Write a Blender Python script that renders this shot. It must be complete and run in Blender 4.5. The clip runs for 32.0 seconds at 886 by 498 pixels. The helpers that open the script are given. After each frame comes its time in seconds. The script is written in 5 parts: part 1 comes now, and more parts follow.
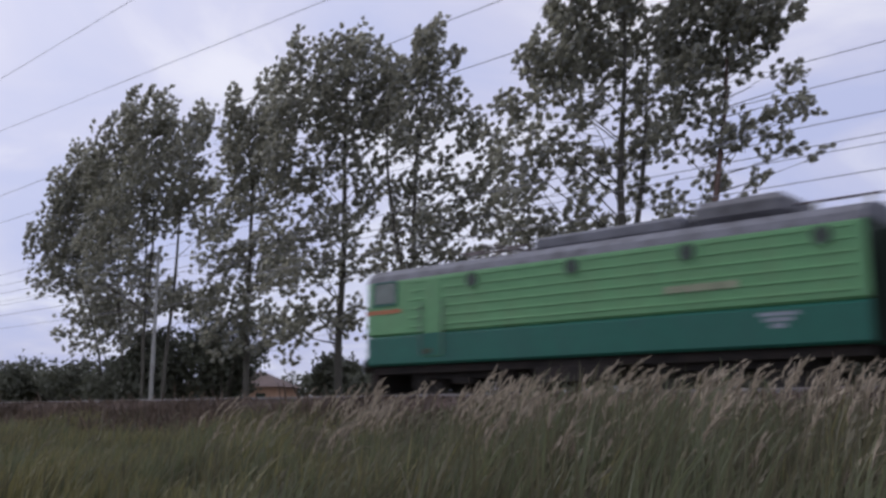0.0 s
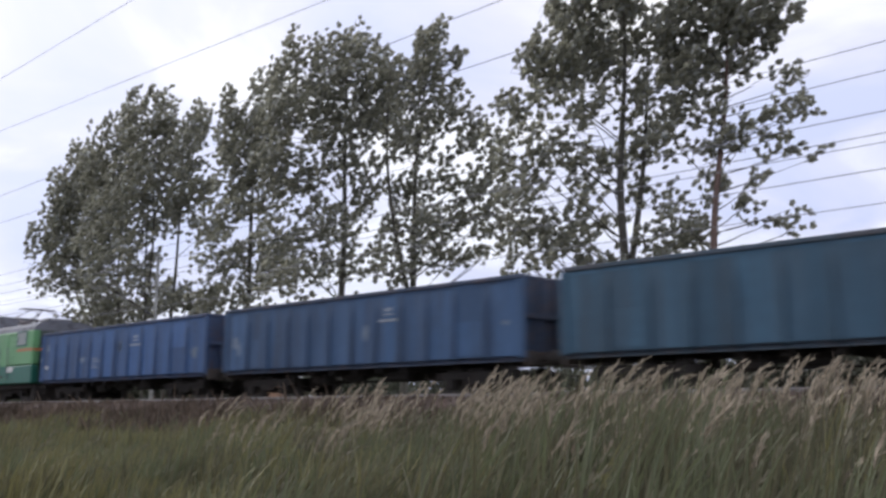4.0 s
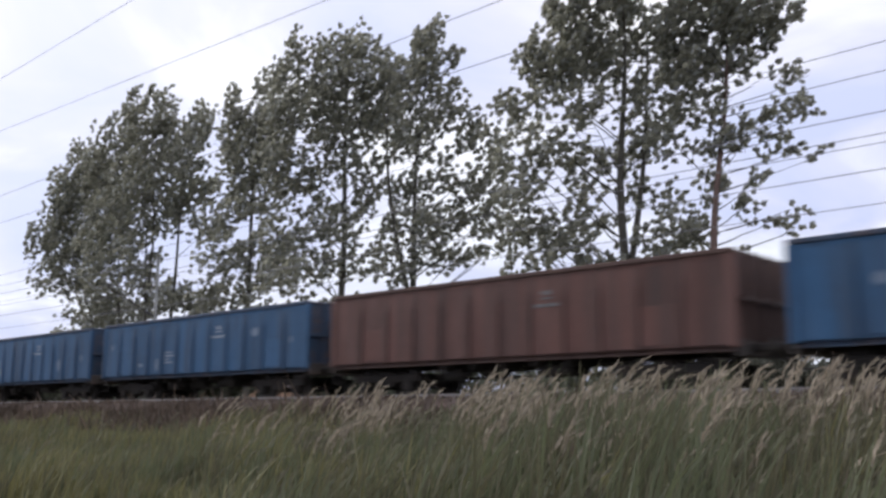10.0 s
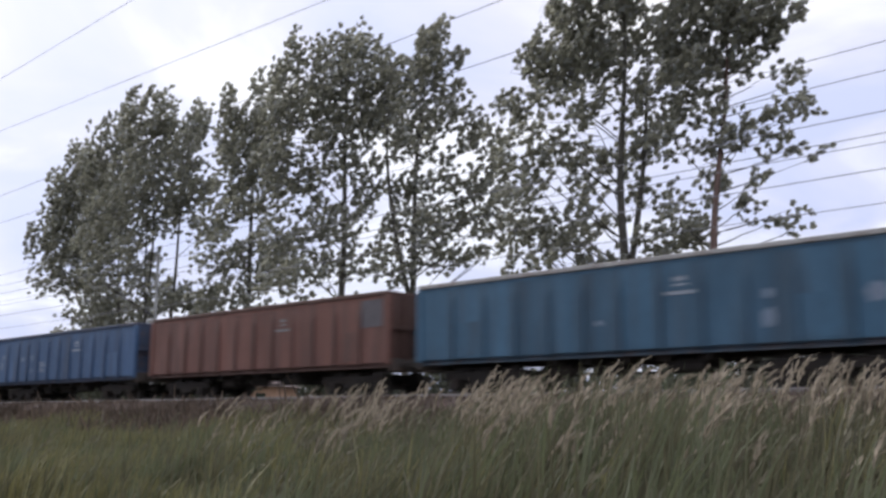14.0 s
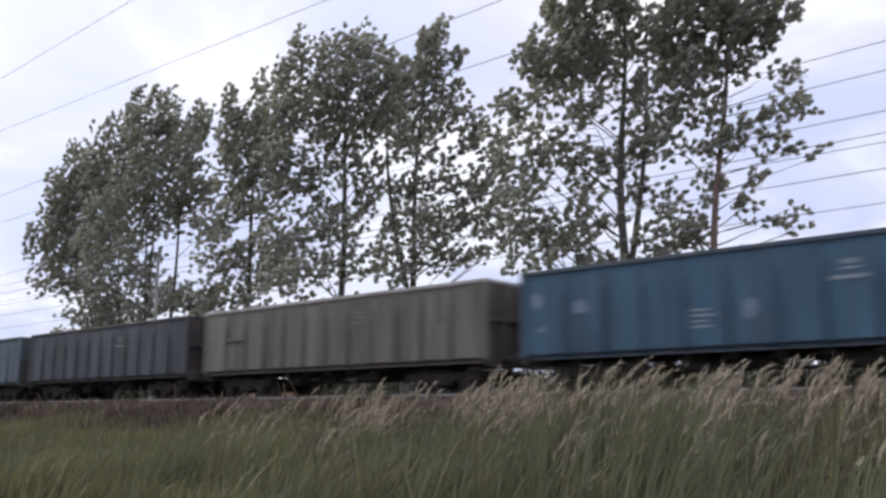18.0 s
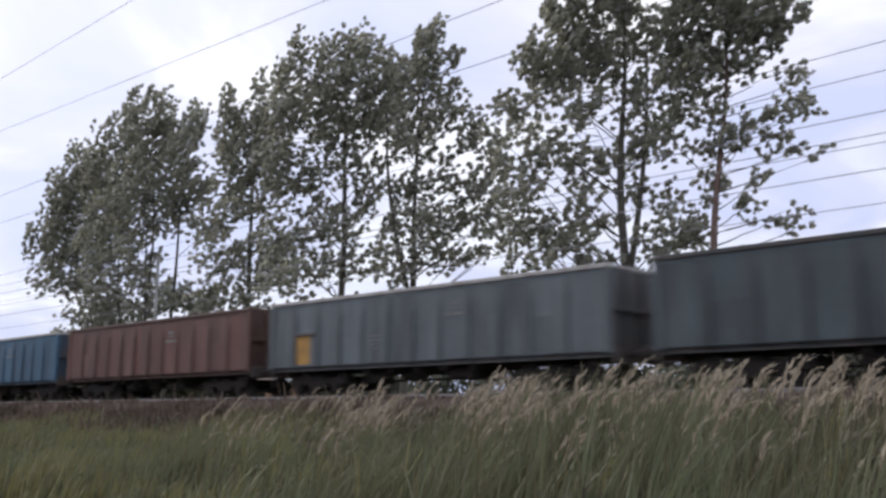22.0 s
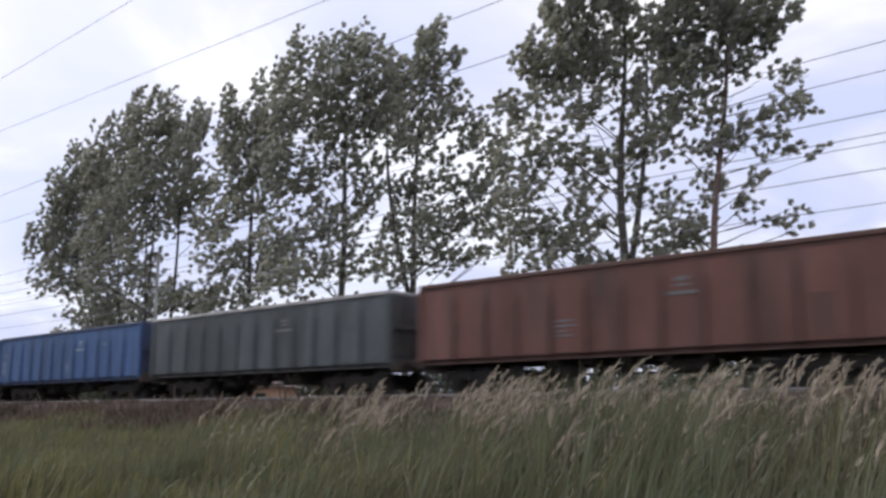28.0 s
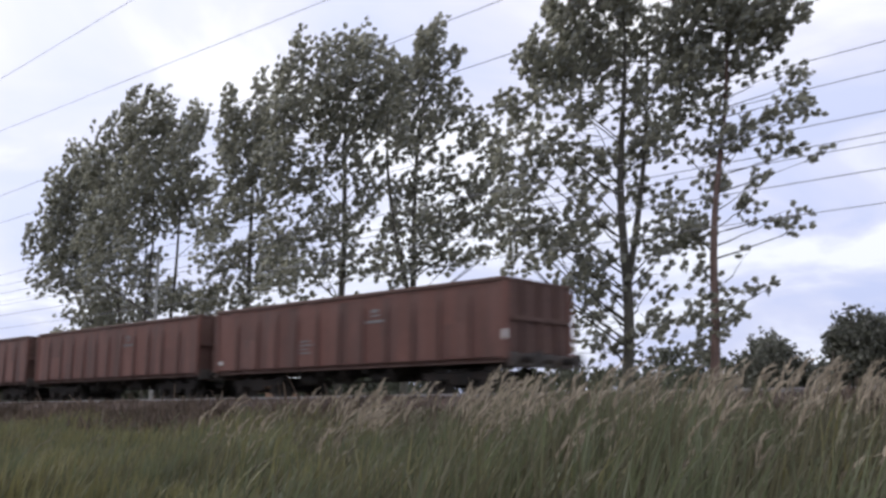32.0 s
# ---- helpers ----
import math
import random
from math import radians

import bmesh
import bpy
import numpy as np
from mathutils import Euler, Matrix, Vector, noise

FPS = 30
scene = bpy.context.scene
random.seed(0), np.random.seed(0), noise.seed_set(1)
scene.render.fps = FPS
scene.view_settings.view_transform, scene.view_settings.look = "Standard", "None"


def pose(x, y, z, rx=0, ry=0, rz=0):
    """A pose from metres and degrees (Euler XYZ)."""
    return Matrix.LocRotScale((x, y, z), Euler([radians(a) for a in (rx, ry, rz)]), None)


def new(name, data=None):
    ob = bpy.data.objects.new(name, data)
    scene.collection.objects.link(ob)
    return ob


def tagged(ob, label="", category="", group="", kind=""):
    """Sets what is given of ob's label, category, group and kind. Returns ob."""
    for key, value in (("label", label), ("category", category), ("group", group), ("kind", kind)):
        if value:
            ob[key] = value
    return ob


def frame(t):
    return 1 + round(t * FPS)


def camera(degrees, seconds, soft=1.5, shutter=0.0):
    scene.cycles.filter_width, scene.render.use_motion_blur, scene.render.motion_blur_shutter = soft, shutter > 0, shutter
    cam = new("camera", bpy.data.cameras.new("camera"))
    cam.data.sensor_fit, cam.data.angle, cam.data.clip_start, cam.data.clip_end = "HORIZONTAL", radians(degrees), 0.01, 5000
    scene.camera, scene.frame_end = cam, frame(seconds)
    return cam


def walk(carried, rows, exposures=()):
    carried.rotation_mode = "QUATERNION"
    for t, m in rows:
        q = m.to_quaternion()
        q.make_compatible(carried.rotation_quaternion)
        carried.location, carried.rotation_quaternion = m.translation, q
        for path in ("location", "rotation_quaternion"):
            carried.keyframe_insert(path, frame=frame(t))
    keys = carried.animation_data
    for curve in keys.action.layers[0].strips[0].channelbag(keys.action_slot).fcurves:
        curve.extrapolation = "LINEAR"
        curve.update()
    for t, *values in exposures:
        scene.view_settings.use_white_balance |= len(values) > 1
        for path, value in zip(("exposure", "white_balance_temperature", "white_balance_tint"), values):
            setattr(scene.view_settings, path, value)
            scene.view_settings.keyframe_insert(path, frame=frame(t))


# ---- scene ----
# Camera: fixed on the field side of the line, looking up the track.
# World: x runs along the track (the train goes towards -x), y away from the field, z up.
EYE = 1.35
cam = camera(51.2, 32.0, soft=2.9, shutter=0.7)
CAM_POSE = pose(0, 0, EYE, 90 + 10.04, 0, 42.58)
walk(cam, [(0, CAM_POSE), (32.0, CAM_POSE)],
     exposures=[(0, -0.32, 5930, 17), (1.0, -0.1, 6060, 14), (2.0, 0.14, 6150, 12), (4.0, 0.14, 6150, 12), (32.0, 0.12, 6150, 12)])

RAIL = 1.65            # rail head of the train's track
TRACK = 19.8           # its centre line
PITCH = 14.04          # one wagon over buffers
FIRST = 11.15          # front of the first wagon at the start


def ran(t):
    """Metres that the train has run at t seconds."""
    u = t / 32.0
    return 416.48 * u + 9.711 * u * u - 7.940 * u ** 3


# ---------------------------------------------------------------- light
SUN_AZ, SUN_EL = radians(-100), radians(38)
world = bpy.data.worlds.new("sky")
scene.world = world
world.use_nodes = True
wn, wl = world.node_tree.nodes, world.node_tree.links
wn.clear()
w_out = wn.new("ShaderNodeOutputWorld")
w_bg = wn.new("ShaderNodeBackground")
sky = wn.new("ShaderNodeTexSky")
sky.sky_type = "NISHITA"
sky.sun_disc = False
sky.sun_elevation, sky.sun_rotation = SUN_EL, SUN_AZ
sky.dust_density, sky.air_density = 2.0, 1.2
w_scale = wn.new("ShaderNodeVectorMath")
w_scale.operation = "SCALE"
w_scale.inputs[3].default_value = 0.11
wl.new(sky.outputs[0], w_scale.inputs[0])
# cloud deck: the direction projected on a plane overhead
w_tc = wn.new("ShaderNodeTexCoord")
w_sep = wn.new("ShaderNodeSeparateXYZ")
wl.new(w_tc.outputs["Generated"], w_sep.inputs[0])
w_up = wn.new("ShaderNodeMath")
w_up.operation = "MAXIMUM"
w_up.inputs[1].default_value = 0.0
wl.new(w_sep.outputs[2], w_up.inputs[0])
w_add = wn.new("ShaderNodeMath")
w_add.operation = "ADD"
w_add.inputs[1].default_value = 0.22
wl.new(w_up.outputs[0], w_add.inputs[0])
w_cmb = wn.new("ShaderNodeCombineXYZ")
for i in (0, 1):
    d = wn.new("ShaderNodeMath")
    d.operation = "DIVIDE"
    wl.new(w_sep.outputs[i], d.inputs[0])
    wl.new(w_add.outputs[0], d.inputs[1])
    wl.new(d.outputs[0], w_cmb.inputs[i])
w_n = wn.new("ShaderNodeTexNoise")
w_n.inputs["Scale"].default_value = 1.55
w_n.inputs["Detail"].default_value = 6.0
w_n.inputs["Roughness"].default_value = 0.52
w_n.inputs["Distortion"].default_value = 0.5
w_move = wn.new("ShaderNodeMapping")
w_move.inputs["Location"].default_value = (3.7, 1.2, 0.0)
wl.new(w_cmb.outputs[0], w_move.inputs[0])
wl.new(w_move.outputs[0], w_n.inputs["Vector"])
w_r = wn.new("ShaderNodeValToRGB")
w_r.color_ramp.elements[0].position, w_r.color_ramp.elements[0].color = 0.38, (0.70, 0.73, 0.91, 1)
w_r.color_ramp.elements[1].position, w_r.color_ramp.elements[1].color = 0.60, (1.10, 1.075, 1.05, 1)
e = w_r.color_ramp.elements.new(0.48)
e.color = (0.82, 0.815, 0.93, 1)
wl.new(w_n.outputs[0], w_r.inputs[0])
w_mix = wn.new("ShaderNodeMix")
w_mix.data_type = "RGBA"
w_mix.inputs[0].default_value = 0.86
wl.new(w_scale.outputs[0], w_mix.inputs[6])
wl.new(w_r.outputs[0], w_mix.inputs[7])
# the deck is a little dimmer and bluer towards the horizon
w_low = wn.new("ShaderNodeMapRange")
w_low.inputs["From Min"].default_value, w_low.inputs["From Max"].default_value = 0.02, 0.42
wl.new(w_up.outputs[0], w_low.inputs[0])
w_tone = wn.new("ShaderNodeMix")
w_tone.data_type = "RGBA"
w_tone.inputs[6].default_value = (0.80, 0.84, 0.95, 1)
w_tone.inputs[7].default_value = (1.08, 1.07, 1.06, 1)
wl.new(w_low.outputs[0], w_tone.inputs[0])
w_mul = wn.new("ShaderNodeVectorMath")
w_mul.operation = "MULTIPLY"
wl.new(w_mix.outputs[2], w_mul.inputs[0])
wl.new(w_tone.outputs[2], w_mul.inputs[1])
# the veiled sun whitens the deck on its side
w_dot = wn.new("ShaderNodeVectorMath")
w_dot.operation = "DOT_PRODUCT"
w_dot.inputs[1].default_value = (math.sin(SUN_AZ) * math.cos(SUN_EL), math.cos(SUN_AZ) * math.cos(SUN_EL), math.sin(SUN_EL))
wl.new(w_tc.outputs["Generated"], w_dot.inputs[0])
w_glow = wn.new("ShaderNodeMapRange")
w_glow.inputs["From Min"].default_value, w_glow.inputs["From Max"].default_value = 0.62, 0.98
w_glow.inputs["To Max"].default_value = 0.4
wl.new(w_dot.outputs["Value"], w_glow.inputs[0])
w_veil = wn.new("ShaderNodeMix")
w_veil.data_type = "RGBA"
w_veil.inputs[7].default_value = (1.07, 1.06, 1.09, 1)
wl.new(w_glow.outputs[0], w_veil.inputs[0])
wl.new(w_mul.outputs[0], w_veil.inputs[6])
wl.new(w_veil.outputs[2], w_bg.inputs[0])
w_bg.inputs[1].default_value = 1.0
wl.new(w_bg.outputs[0], w_out.inputs[0])

sun_data = bpy.data.lights.new("sun", "SUN")
sun_data.energy, sun_data.angle, sun_data.color = 1.3, radians(18), (1.0, 0.96, 0.9)
sun = new("sun", sun_data)
to_sun = Vector((math.sin(SUN_AZ) * math.cos(SUN_EL), math.cos(SUN_AZ) * math.cos(SUN_EL), math.sin(SUN_EL)))
sun.rotation_mode = "QUATERNION"
sun.rotation_quaternion = to_sun.to_track_quat("Z", "Y")


# ---------------------------------------------------------------- materials
def material(name, base, rough=0.7, metal=0.0, grain=8.0, vary=0.25, stain=None, stain_amount=0.0,
             stain_stretch=(1.0, 1.0, 1.0), stain_scale=2.0, bump=0.2, island=0.0, shift=0.12, translucent=0.0,
             pale=None, pale_part=0.0, spec=0.5, wear=None, wear_amount=0.0):
    """Paint, soil, bark or leaf: base colour with fine grain, larger stains, and a shift from piece to piece."""
    m = bpy.data.materials.new(name)
    m.use_nodes = True
    n, l = m.node_tree.nodes, m.node_tree.links
    b = n["Principled BSDF"]
    tc = n.new("ShaderNodeTexCoord")
    info = n.new("ShaderNodeObjectInfo")
    off = n.new("ShaderNodeVectorMath")
    off.operation = "MULTIPLY_ADD"
    l.new(info.outputs["Random"], off.inputs[0])
    off.inputs[1].default_value = (37.0, 21.0, 13.0)
    l.new(tc.outputs["Object"], off.inputs[2])
    fine = n.new("ShaderNodeTexNoise")
    fine.inputs["Scale"].default_value = grain
    fine.inputs["Detail"].default_value = 5.0
    l.new(off.outputs[0], fine.inputs["Vector"])
    wide = n.new("ShaderNodeTexNoise")
    wide.inputs["Scale"].default_value = grain * 0.13
    wide.inputs["Detail"].default_value = 3.0
    l.new(off.outputs[0], wide.inputs["Vector"])
    both = n.new("ShaderNodeMath")
    both.operation = "MULTIPLY_ADD"
    l.new(fine.outputs[0], both.inputs[0])
    both.inputs[1].default_value = 0.5
    half = n.new("ShaderNodeMath")
    half.operation = "MULTIPLY"
    half.inputs[1].default_value = 0.5
    l.new(wide.outputs[0], half.inputs[0])
    l.new(half.outputs[0], both.inputs[2])
    rng = n.new("ShaderNodeMapRange")
    rng.inputs["From Min"].default_value, rng.inputs["From Max"].default_value = 0.3, 0.7
    rng.inputs["To Min"].default_value, rng.inputs["To Max"].default_value = 1.0 - vary, 1.0 + vary
    l.new(both.outputs[0], rng.inputs[0])
    value = rng.outputs[0]
    for source, amount in ((info.outputs["Random"], shift), (None, island)):
        if not amount:
            continue
        if source is None:
            g = n.new("ShaderNodeNewGeometry")
            source = g.outputs["Random Per Island"]
        r2 = n.new("ShaderNodeMapRange")
        r2.inputs["To Min"].default_value, r2.inputs["To Max"].default_value = 1.0 - amount, 1.0 + amount
        l.new(source, r2.inputs[0])
        mul = n.new("ShaderNodeMath")
        mul.operation = "MULTIPLY"
        l.new(value, mul.inputs[0])
        l.new(r2.outputs[0], mul.inputs[1])
        value = mul.outputs[0]
    col = n.new("ShaderNodeVectorMath")
    col.operation = "SCALE"
    col.inputs[0].default_value = base
    l.new(value, col.inputs[3])
    colour = col.outputs[0]
    if pale:
        g = n.new("ShaderNodeNewGeometry")
        cmp_ = n.new("ShaderNodeMath")
        cmp_.operation = "GREATER_THAN"
        cmp_.inputs[1].default_value = 1.0 - pale_part
        l.new(g.outputs["Random Per Island"], cmp_.inputs[0])
        mx = n.new("ShaderNodeMix")
        mx.data_type = "RGBA"
        l.new(cmp_.outputs[0], mx.inputs[0])
        l.new(colour, mx.inputs[6])
        mx.inputs[7].default_value = (*pale, 1)
        colour = mx.outputs[2]
    if wear:
        mp = n.new("ShaderNodeMapping")
        mp.inputs["Location"].default_value = (7.0, 3.0, 11.0)
        mp.inputs["Scale"].default_value = (1.7, 1.7, 0.35)
        l.new(off.outputs[0], mp.inputs[0])
        sn = n.new("ShaderNodeTexNoise")
        sn.inputs["Scale"].default_value = 0.9
        sn.inputs["Detail"].default_value = 4.0
        l.new(mp.outputs[0], sn.inputs["Vector"])
        sr = n.new("ShaderNodeMapRange")
        sr.inputs["From Min"].default_value, sr.inputs["From Max"].default_value = 0.47, 0.7
        sr.inputs["To Max"].default_value = wear_amount
        l.new(sn.outputs[0], sr.inputs[0])
        mx = n.new("ShaderNodeMix")
        mx.data_type = "RGBA"
        l.new(sr.outputs[0], mx.inputs[0])
        l.new(colour, mx.inputs[6])
        mx.inputs[7].default_value = (*wear, 1)
        colour = mx.outputs[2]
    if stain:
        mp = n.new("ShaderNodeMapping")
        mp.inputs["Scale"].default_value = stain_stretch
        l.new(off.outputs[0], mp.inputs[0])
        sn = n.new("ShaderNodeTexNoise")
        sn.inputs["Scale"].default_value = stain_scale
        sn.inputs["Detail"].default_value = 6.0
        sn.inputs["Roughness"].default_value = 0.62
        l.new(mp.outputs[0], sn.inputs["Vector"])
        sr = n.new("ShaderNodeMapRange")
        sr.inputs["From Min"].default_value, sr.inputs["From Max"].default_value = 0.47, 0.68
        sr.inputs["To Max"].default_value = stain_amount
        l.new(sn.outputs[0], sr.inputs[0])
        mx = n.new("ShaderNodeMix")
        mx.data_type = "RGBA"
        l.new(sr.outputs[0], mx.inputs[0])
        l.new(colour, mx.inputs[6])
        mx.inputs[7].default_value = (*stain, 1)
        colour = mx.outputs[2]
    l.new(colour, b.inputs["Base Color"])
    b.inputs["Roughness"].default_value = rough
    b.inputs["Metallic"].default_value = metal
    b.inputs["Specular IOR Level"].default_value = spec
    if bump:
        bp = n.new("ShaderNodeBump")
        bp.inputs["Strength"].default_value = bump
        bp.inputs["Distance"].default_value = 0.02
        l.new(fine.outputs[0], bp.inputs["Height"])
        l.new(bp.outputs[0], b.inputs["Normal"])
    if translucent:
        tr = n.new("ShaderNodeBsdfTranslucent")
        l.new(colour, tr.inputs[0])
        ms = n.new("ShaderNodeMixShader")
        ms.inputs[0].default_value = translucent
        l.new(b.outputs[0], ms.inputs[1])
        l.new(tr.outputs[0], ms.inputs[2])
        l.new(ms.outputs[0], n["Material Output"].inputs[0])
    return m


RUST = (0.13, 0.075, 0.05)
SOOT = (0.035, 0.032, 0.03)


def wagon_paint(name, base, stain=SOOT, amount=0.55):
    return material(name, base, rough=0.62, grain=5.0, vary=0.16, stain=stain, stain_amount=amount,
                    stain_stretch=(2.6, 2.6, 0.22), stain_scale=1.1, bump=0.12, shift=0.2, spec=0.35,
                    wear=tuple(0.7 * c + 0.10 * (c / max(base)) + 0.03 for c in base), wear_amount=0.45)


COAT = {
    "strong blue": (0.06, 0.14, 0.33),
    "slate blue": (0.052, 0.118, 0.245),
    "teal": (0.058, 0.143, 0.232),
    "dark grey": (0.064, 0.071, 0.086),
    "soot brown": (0.096, 0.089, 0.09),
    "mid blue": (0.038, 0.12, 0.248),
    "rust brown": (0.192, 0.082, 0.061),
    "dark rust": (0.162, 0.076, 0.06),
    "maroon": (0.18, 0.088, 0.076),
    "grey blue": (0.125, 0.175, 0.22),
    "dark slate": (0.078, 0.098, 0.108),
    "olive beige": (0.19, 0.181, 0.148),
    "sea blue": (0.06, 0.138, 0.215),
    "pale grey": (0.15, 0.175, 0.19),
    "grey green": (0.098, 0.116, 0.122),
}
COAT = {k: tuple(0.68 * v for v in c) for k, c in COAT.items()}
STAINS = {"dark grey": (SOOT, 0.4)}
PAINTS = {k: wagon_paint(k.replace(" ", "_") + "_paint", c, *STAINS.get(k, (SOOT, 0.55))) for k, c in COAT.items()}
# dirty coat for rails and solebars; on the ends it also stands for shade
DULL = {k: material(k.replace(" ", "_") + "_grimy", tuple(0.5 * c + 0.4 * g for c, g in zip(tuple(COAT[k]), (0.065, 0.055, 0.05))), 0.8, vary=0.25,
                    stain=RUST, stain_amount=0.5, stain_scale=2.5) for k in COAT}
# rib paint: shade beside the ribs put into a darker coat, plus soot streaks
RIB_SHADE = {k: material(k.replace(" ", "_") + "_streaked", tuple(0.7 * c + 0.08 * g for c, g in zip(COAT[k], (0.05, 0.045, 0.04))), 0.75, vary=0.2,
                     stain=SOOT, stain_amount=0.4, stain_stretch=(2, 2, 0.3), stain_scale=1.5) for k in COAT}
M_SOLE = material("solebar_dirt", (0.075, 0.066, 0.06), 0.85, vary=0.3, stain=RUST, stain_amount=0.6, stain_scale=3)
# rusty rim steel, its base paled to hold the sky's reflection
M_RIM = material("rim_steel", (0.33, 0.325, 0.315), 0.7, vary=0.25, stain=RUST, stain_amount=0.6, stain_scale=3)
M_UNDER = material("underframe_black", (0.034, 0.031, 0.029), 0.95, vary=0.35, stain=RUST, stain_amount=0.15, spec=0.15)
M_WHEEL = material("wheel_steel", (0.04, 0.034, 0.03), 0.75, metal=0.15, vary=0.3)
M_MARK = material("white_marking", (0.62, 0.62, 0.60), 0.7, vary=0.15)
M_STENCIL = material("faded_stencil", (0.25, 0.28, 0.32), 0.8, vary=0.3, stain=SOOT, stain_amount=0.4, stain_scale=6)
M_SCRAPE = material("chalky_scrape", (0.15, 0.19, 0.25), 0.85, grain=9, vary=0.2, shift=0.12)
M_FAINT = material("washed_out_stencil", (0.165, 0.165, 0.165), 0.85, vary=0.3, stain=SOOT, stain_amount=0.5, stain_scale=6)
M_YELLOW = material("yellow_hatch_paint", (0.38, 0.2, 0.035), 0.6, vary=0.2, stain=SOOT, stain_amount=0.4)
M_GREEN_L = material("light_green_paint", (0.138, 0.325, 0.147), 0.45, grain=4, vary=0.12, stain=(0.15, 0.275, 0.13),
                     stain_amount=0.5, stain_stretch=(1, 1, 0.4), stain_scale=1.2, bump=0.05, shift=0.02, spec=0.35)
M_GREEN_D = material("dark_green_paint", (0.02, 0.126, 0.09), 0.45, grain=4, vary=0.12, stain=(0.03, 0.105, 0.085),
                     stain_amount=0.6, stain_stretch=(1, 1, 0.4), stain_scale=1.2, bump=0.05, shift=0.02, spec=0.35)
M_ROOF = material("roof_grey", (0.17, 0.175, 0.2), 0.75, vary=0.3, stain=SOOT, stain_amount=0.7, stain_scale=2.2)
M_EQUIP = material("roof_equipment_grey", (0.16, 0.16, 0.175), 0.7, vary=0.35, stain=SOOT, stain_amount=0.75, stain_scale=2.5)
M_GRILLE = material("grille_black", (0.045, 0.058, 0.03), 0.7, vary=0.3)
M_ORANGE = material("orange_stripe", (0.42, 0.15, 0.06), 0.5, vary=0.1)
M_NUMBER = material("number_tan", (0.33, 0.30, 0.22), 0.6, vary=0.15)
M_COPPER = material("pantograph_steel", (0.12, 0.10, 0.10), 0.6, metal=0.5)
# cab end green darkened to stand for its shade, with soot stains
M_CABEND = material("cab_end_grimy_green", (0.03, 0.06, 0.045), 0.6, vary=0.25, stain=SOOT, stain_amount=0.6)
# bellows black, used again as painted shade on the inner ends
M_DARKEND = material("gangway_dark", (0.02, 0.035, 0.025), 0.8)
M_GLASS = bpy.data.materials.new("cab_glass")
M_GLASS.use_nodes = True
g_b = M_GLASS.node_tree.nodes["Principled BSDF"]
g_b.inputs["Base Color"].default_value = (0.03, 0.05, 0.03, 1)
g_b.inputs["Roughness"].default_value = 0.2
g_b.inputs["Transmission Weight"].default_value = 0.25
# opaque pane, paled in place of light seen through the cab
M_CABGLASS = material("cab_side_glass", (0.14, 0.17, 0.15), 0.15, vary=0.3, grain=2, bump=0, spec=0.6)
M_RAILTOP = material("rail_steel", (0.33, 0.31, 0.30), 0.4, metal=0.6, vary=0.25, stain=RUST, stain_amount=0.6)
M_SLEEPER = material("sleeper_concrete", (0.22, 0.20, 0.18), 0.9, vary=0.3)
# wire grey lifted: the glare of the sky is put into the colour
M_WIRE = material("wire_dark", (0.27, 0.27, 0.3), 0.6, metal=0.3, bump=0)
M_POLE = material("mast_concrete", (0.33, 0.33, 0.31), 0.85, vary=0.2, stain=(0.2, 0.19, 0.17), stain_amount=0.5)
M_BARK = material("poplar_bark", (0.10, 0.093, 0.074), 0.9, grain=14, vary=0.4, bump=0.6, stain=(0.06, 0.055, 0.05),
                  stain_amount=0.7, stain_stretch=(3, 3, 0.5), stain_scale=3)
M_BARK_RED = material("reddish_bark", (0.15, 0.099, 0.083), 0.9, grain=14, vary=0.4, bump=0.6)
M_LEAF = material("poplar_leaf", (0.36, 0.355, 0.277), 0.5, grain=3, vary=0.2, bump=0, island=0.36, shift=0.08,
                  translucent=0.63, pale=(0.47, 0.48, 0.45), pale_part=0.14, spec=0.5)
M_BUSH = material("bush_leaf", (0.105, 0.112, 0.078), 0.65, grain=2, vary=0.25, bump=0, island=0.25, shift=0.1, translucent=0.2)
# leaf of the far bushes, paler: distance haze is put into the colour
M_BUSH_HAZED = material("willow_leaf", (0.135, 0.138, 0.108), 0.5, grain=2, vary=0.25, bump=0, island=0.4, shift=0.1, translucent=0.3)
M_BLADE_YELLOW = material("yellowed_grass_blade", (0.195, 0.18, 0.078), 0.6, grain=1.2, vary=0.22, bump=0, island=0.18, shift=0.04, translucent=0.25)
M_BLADE = material("grass_blade", (0.126, 0.139, 0.074), 0.6, grain=1.9, vary=0.22, bump=0, island=0.18, shift=0.04, translucent=0.4)
M_BLADE_DULL = material("dull_grass_blade", (0.12, 0.112, 0.064), 0.65, grain=1.9, vary=0.22, bump=0, island=0.18, shift=0.04, translucent=0.4)
M_STRAW = material("dry_straw", (0.17, 0.152, 0.088), 0.75, grain=0.9, vary=0.25, bump=0, island=0.35, shift=0.04, translucent=0.2)
M_PLUME = material("grass_plume", (0.335, 0.282, 0.21), 0.85, grain=1.5, vary=0.25, bump=0, island=0.35, shift=0.04, translucent=0.25)
M_PLUME_DULL = material("dull_seed_head", (0.19, 0.175, 0.12), 0.85, grain=1.5, vary=0.3, bump=0, island=0.35, shift=0.04, translucent=0.25)
M_WEED = material("brown_weed", (0.115, 0.085, 0.062), 0.85, grain=1.2, vary=0.4, bump=0, island=0.5, shift=0.05, translucent=0.15)
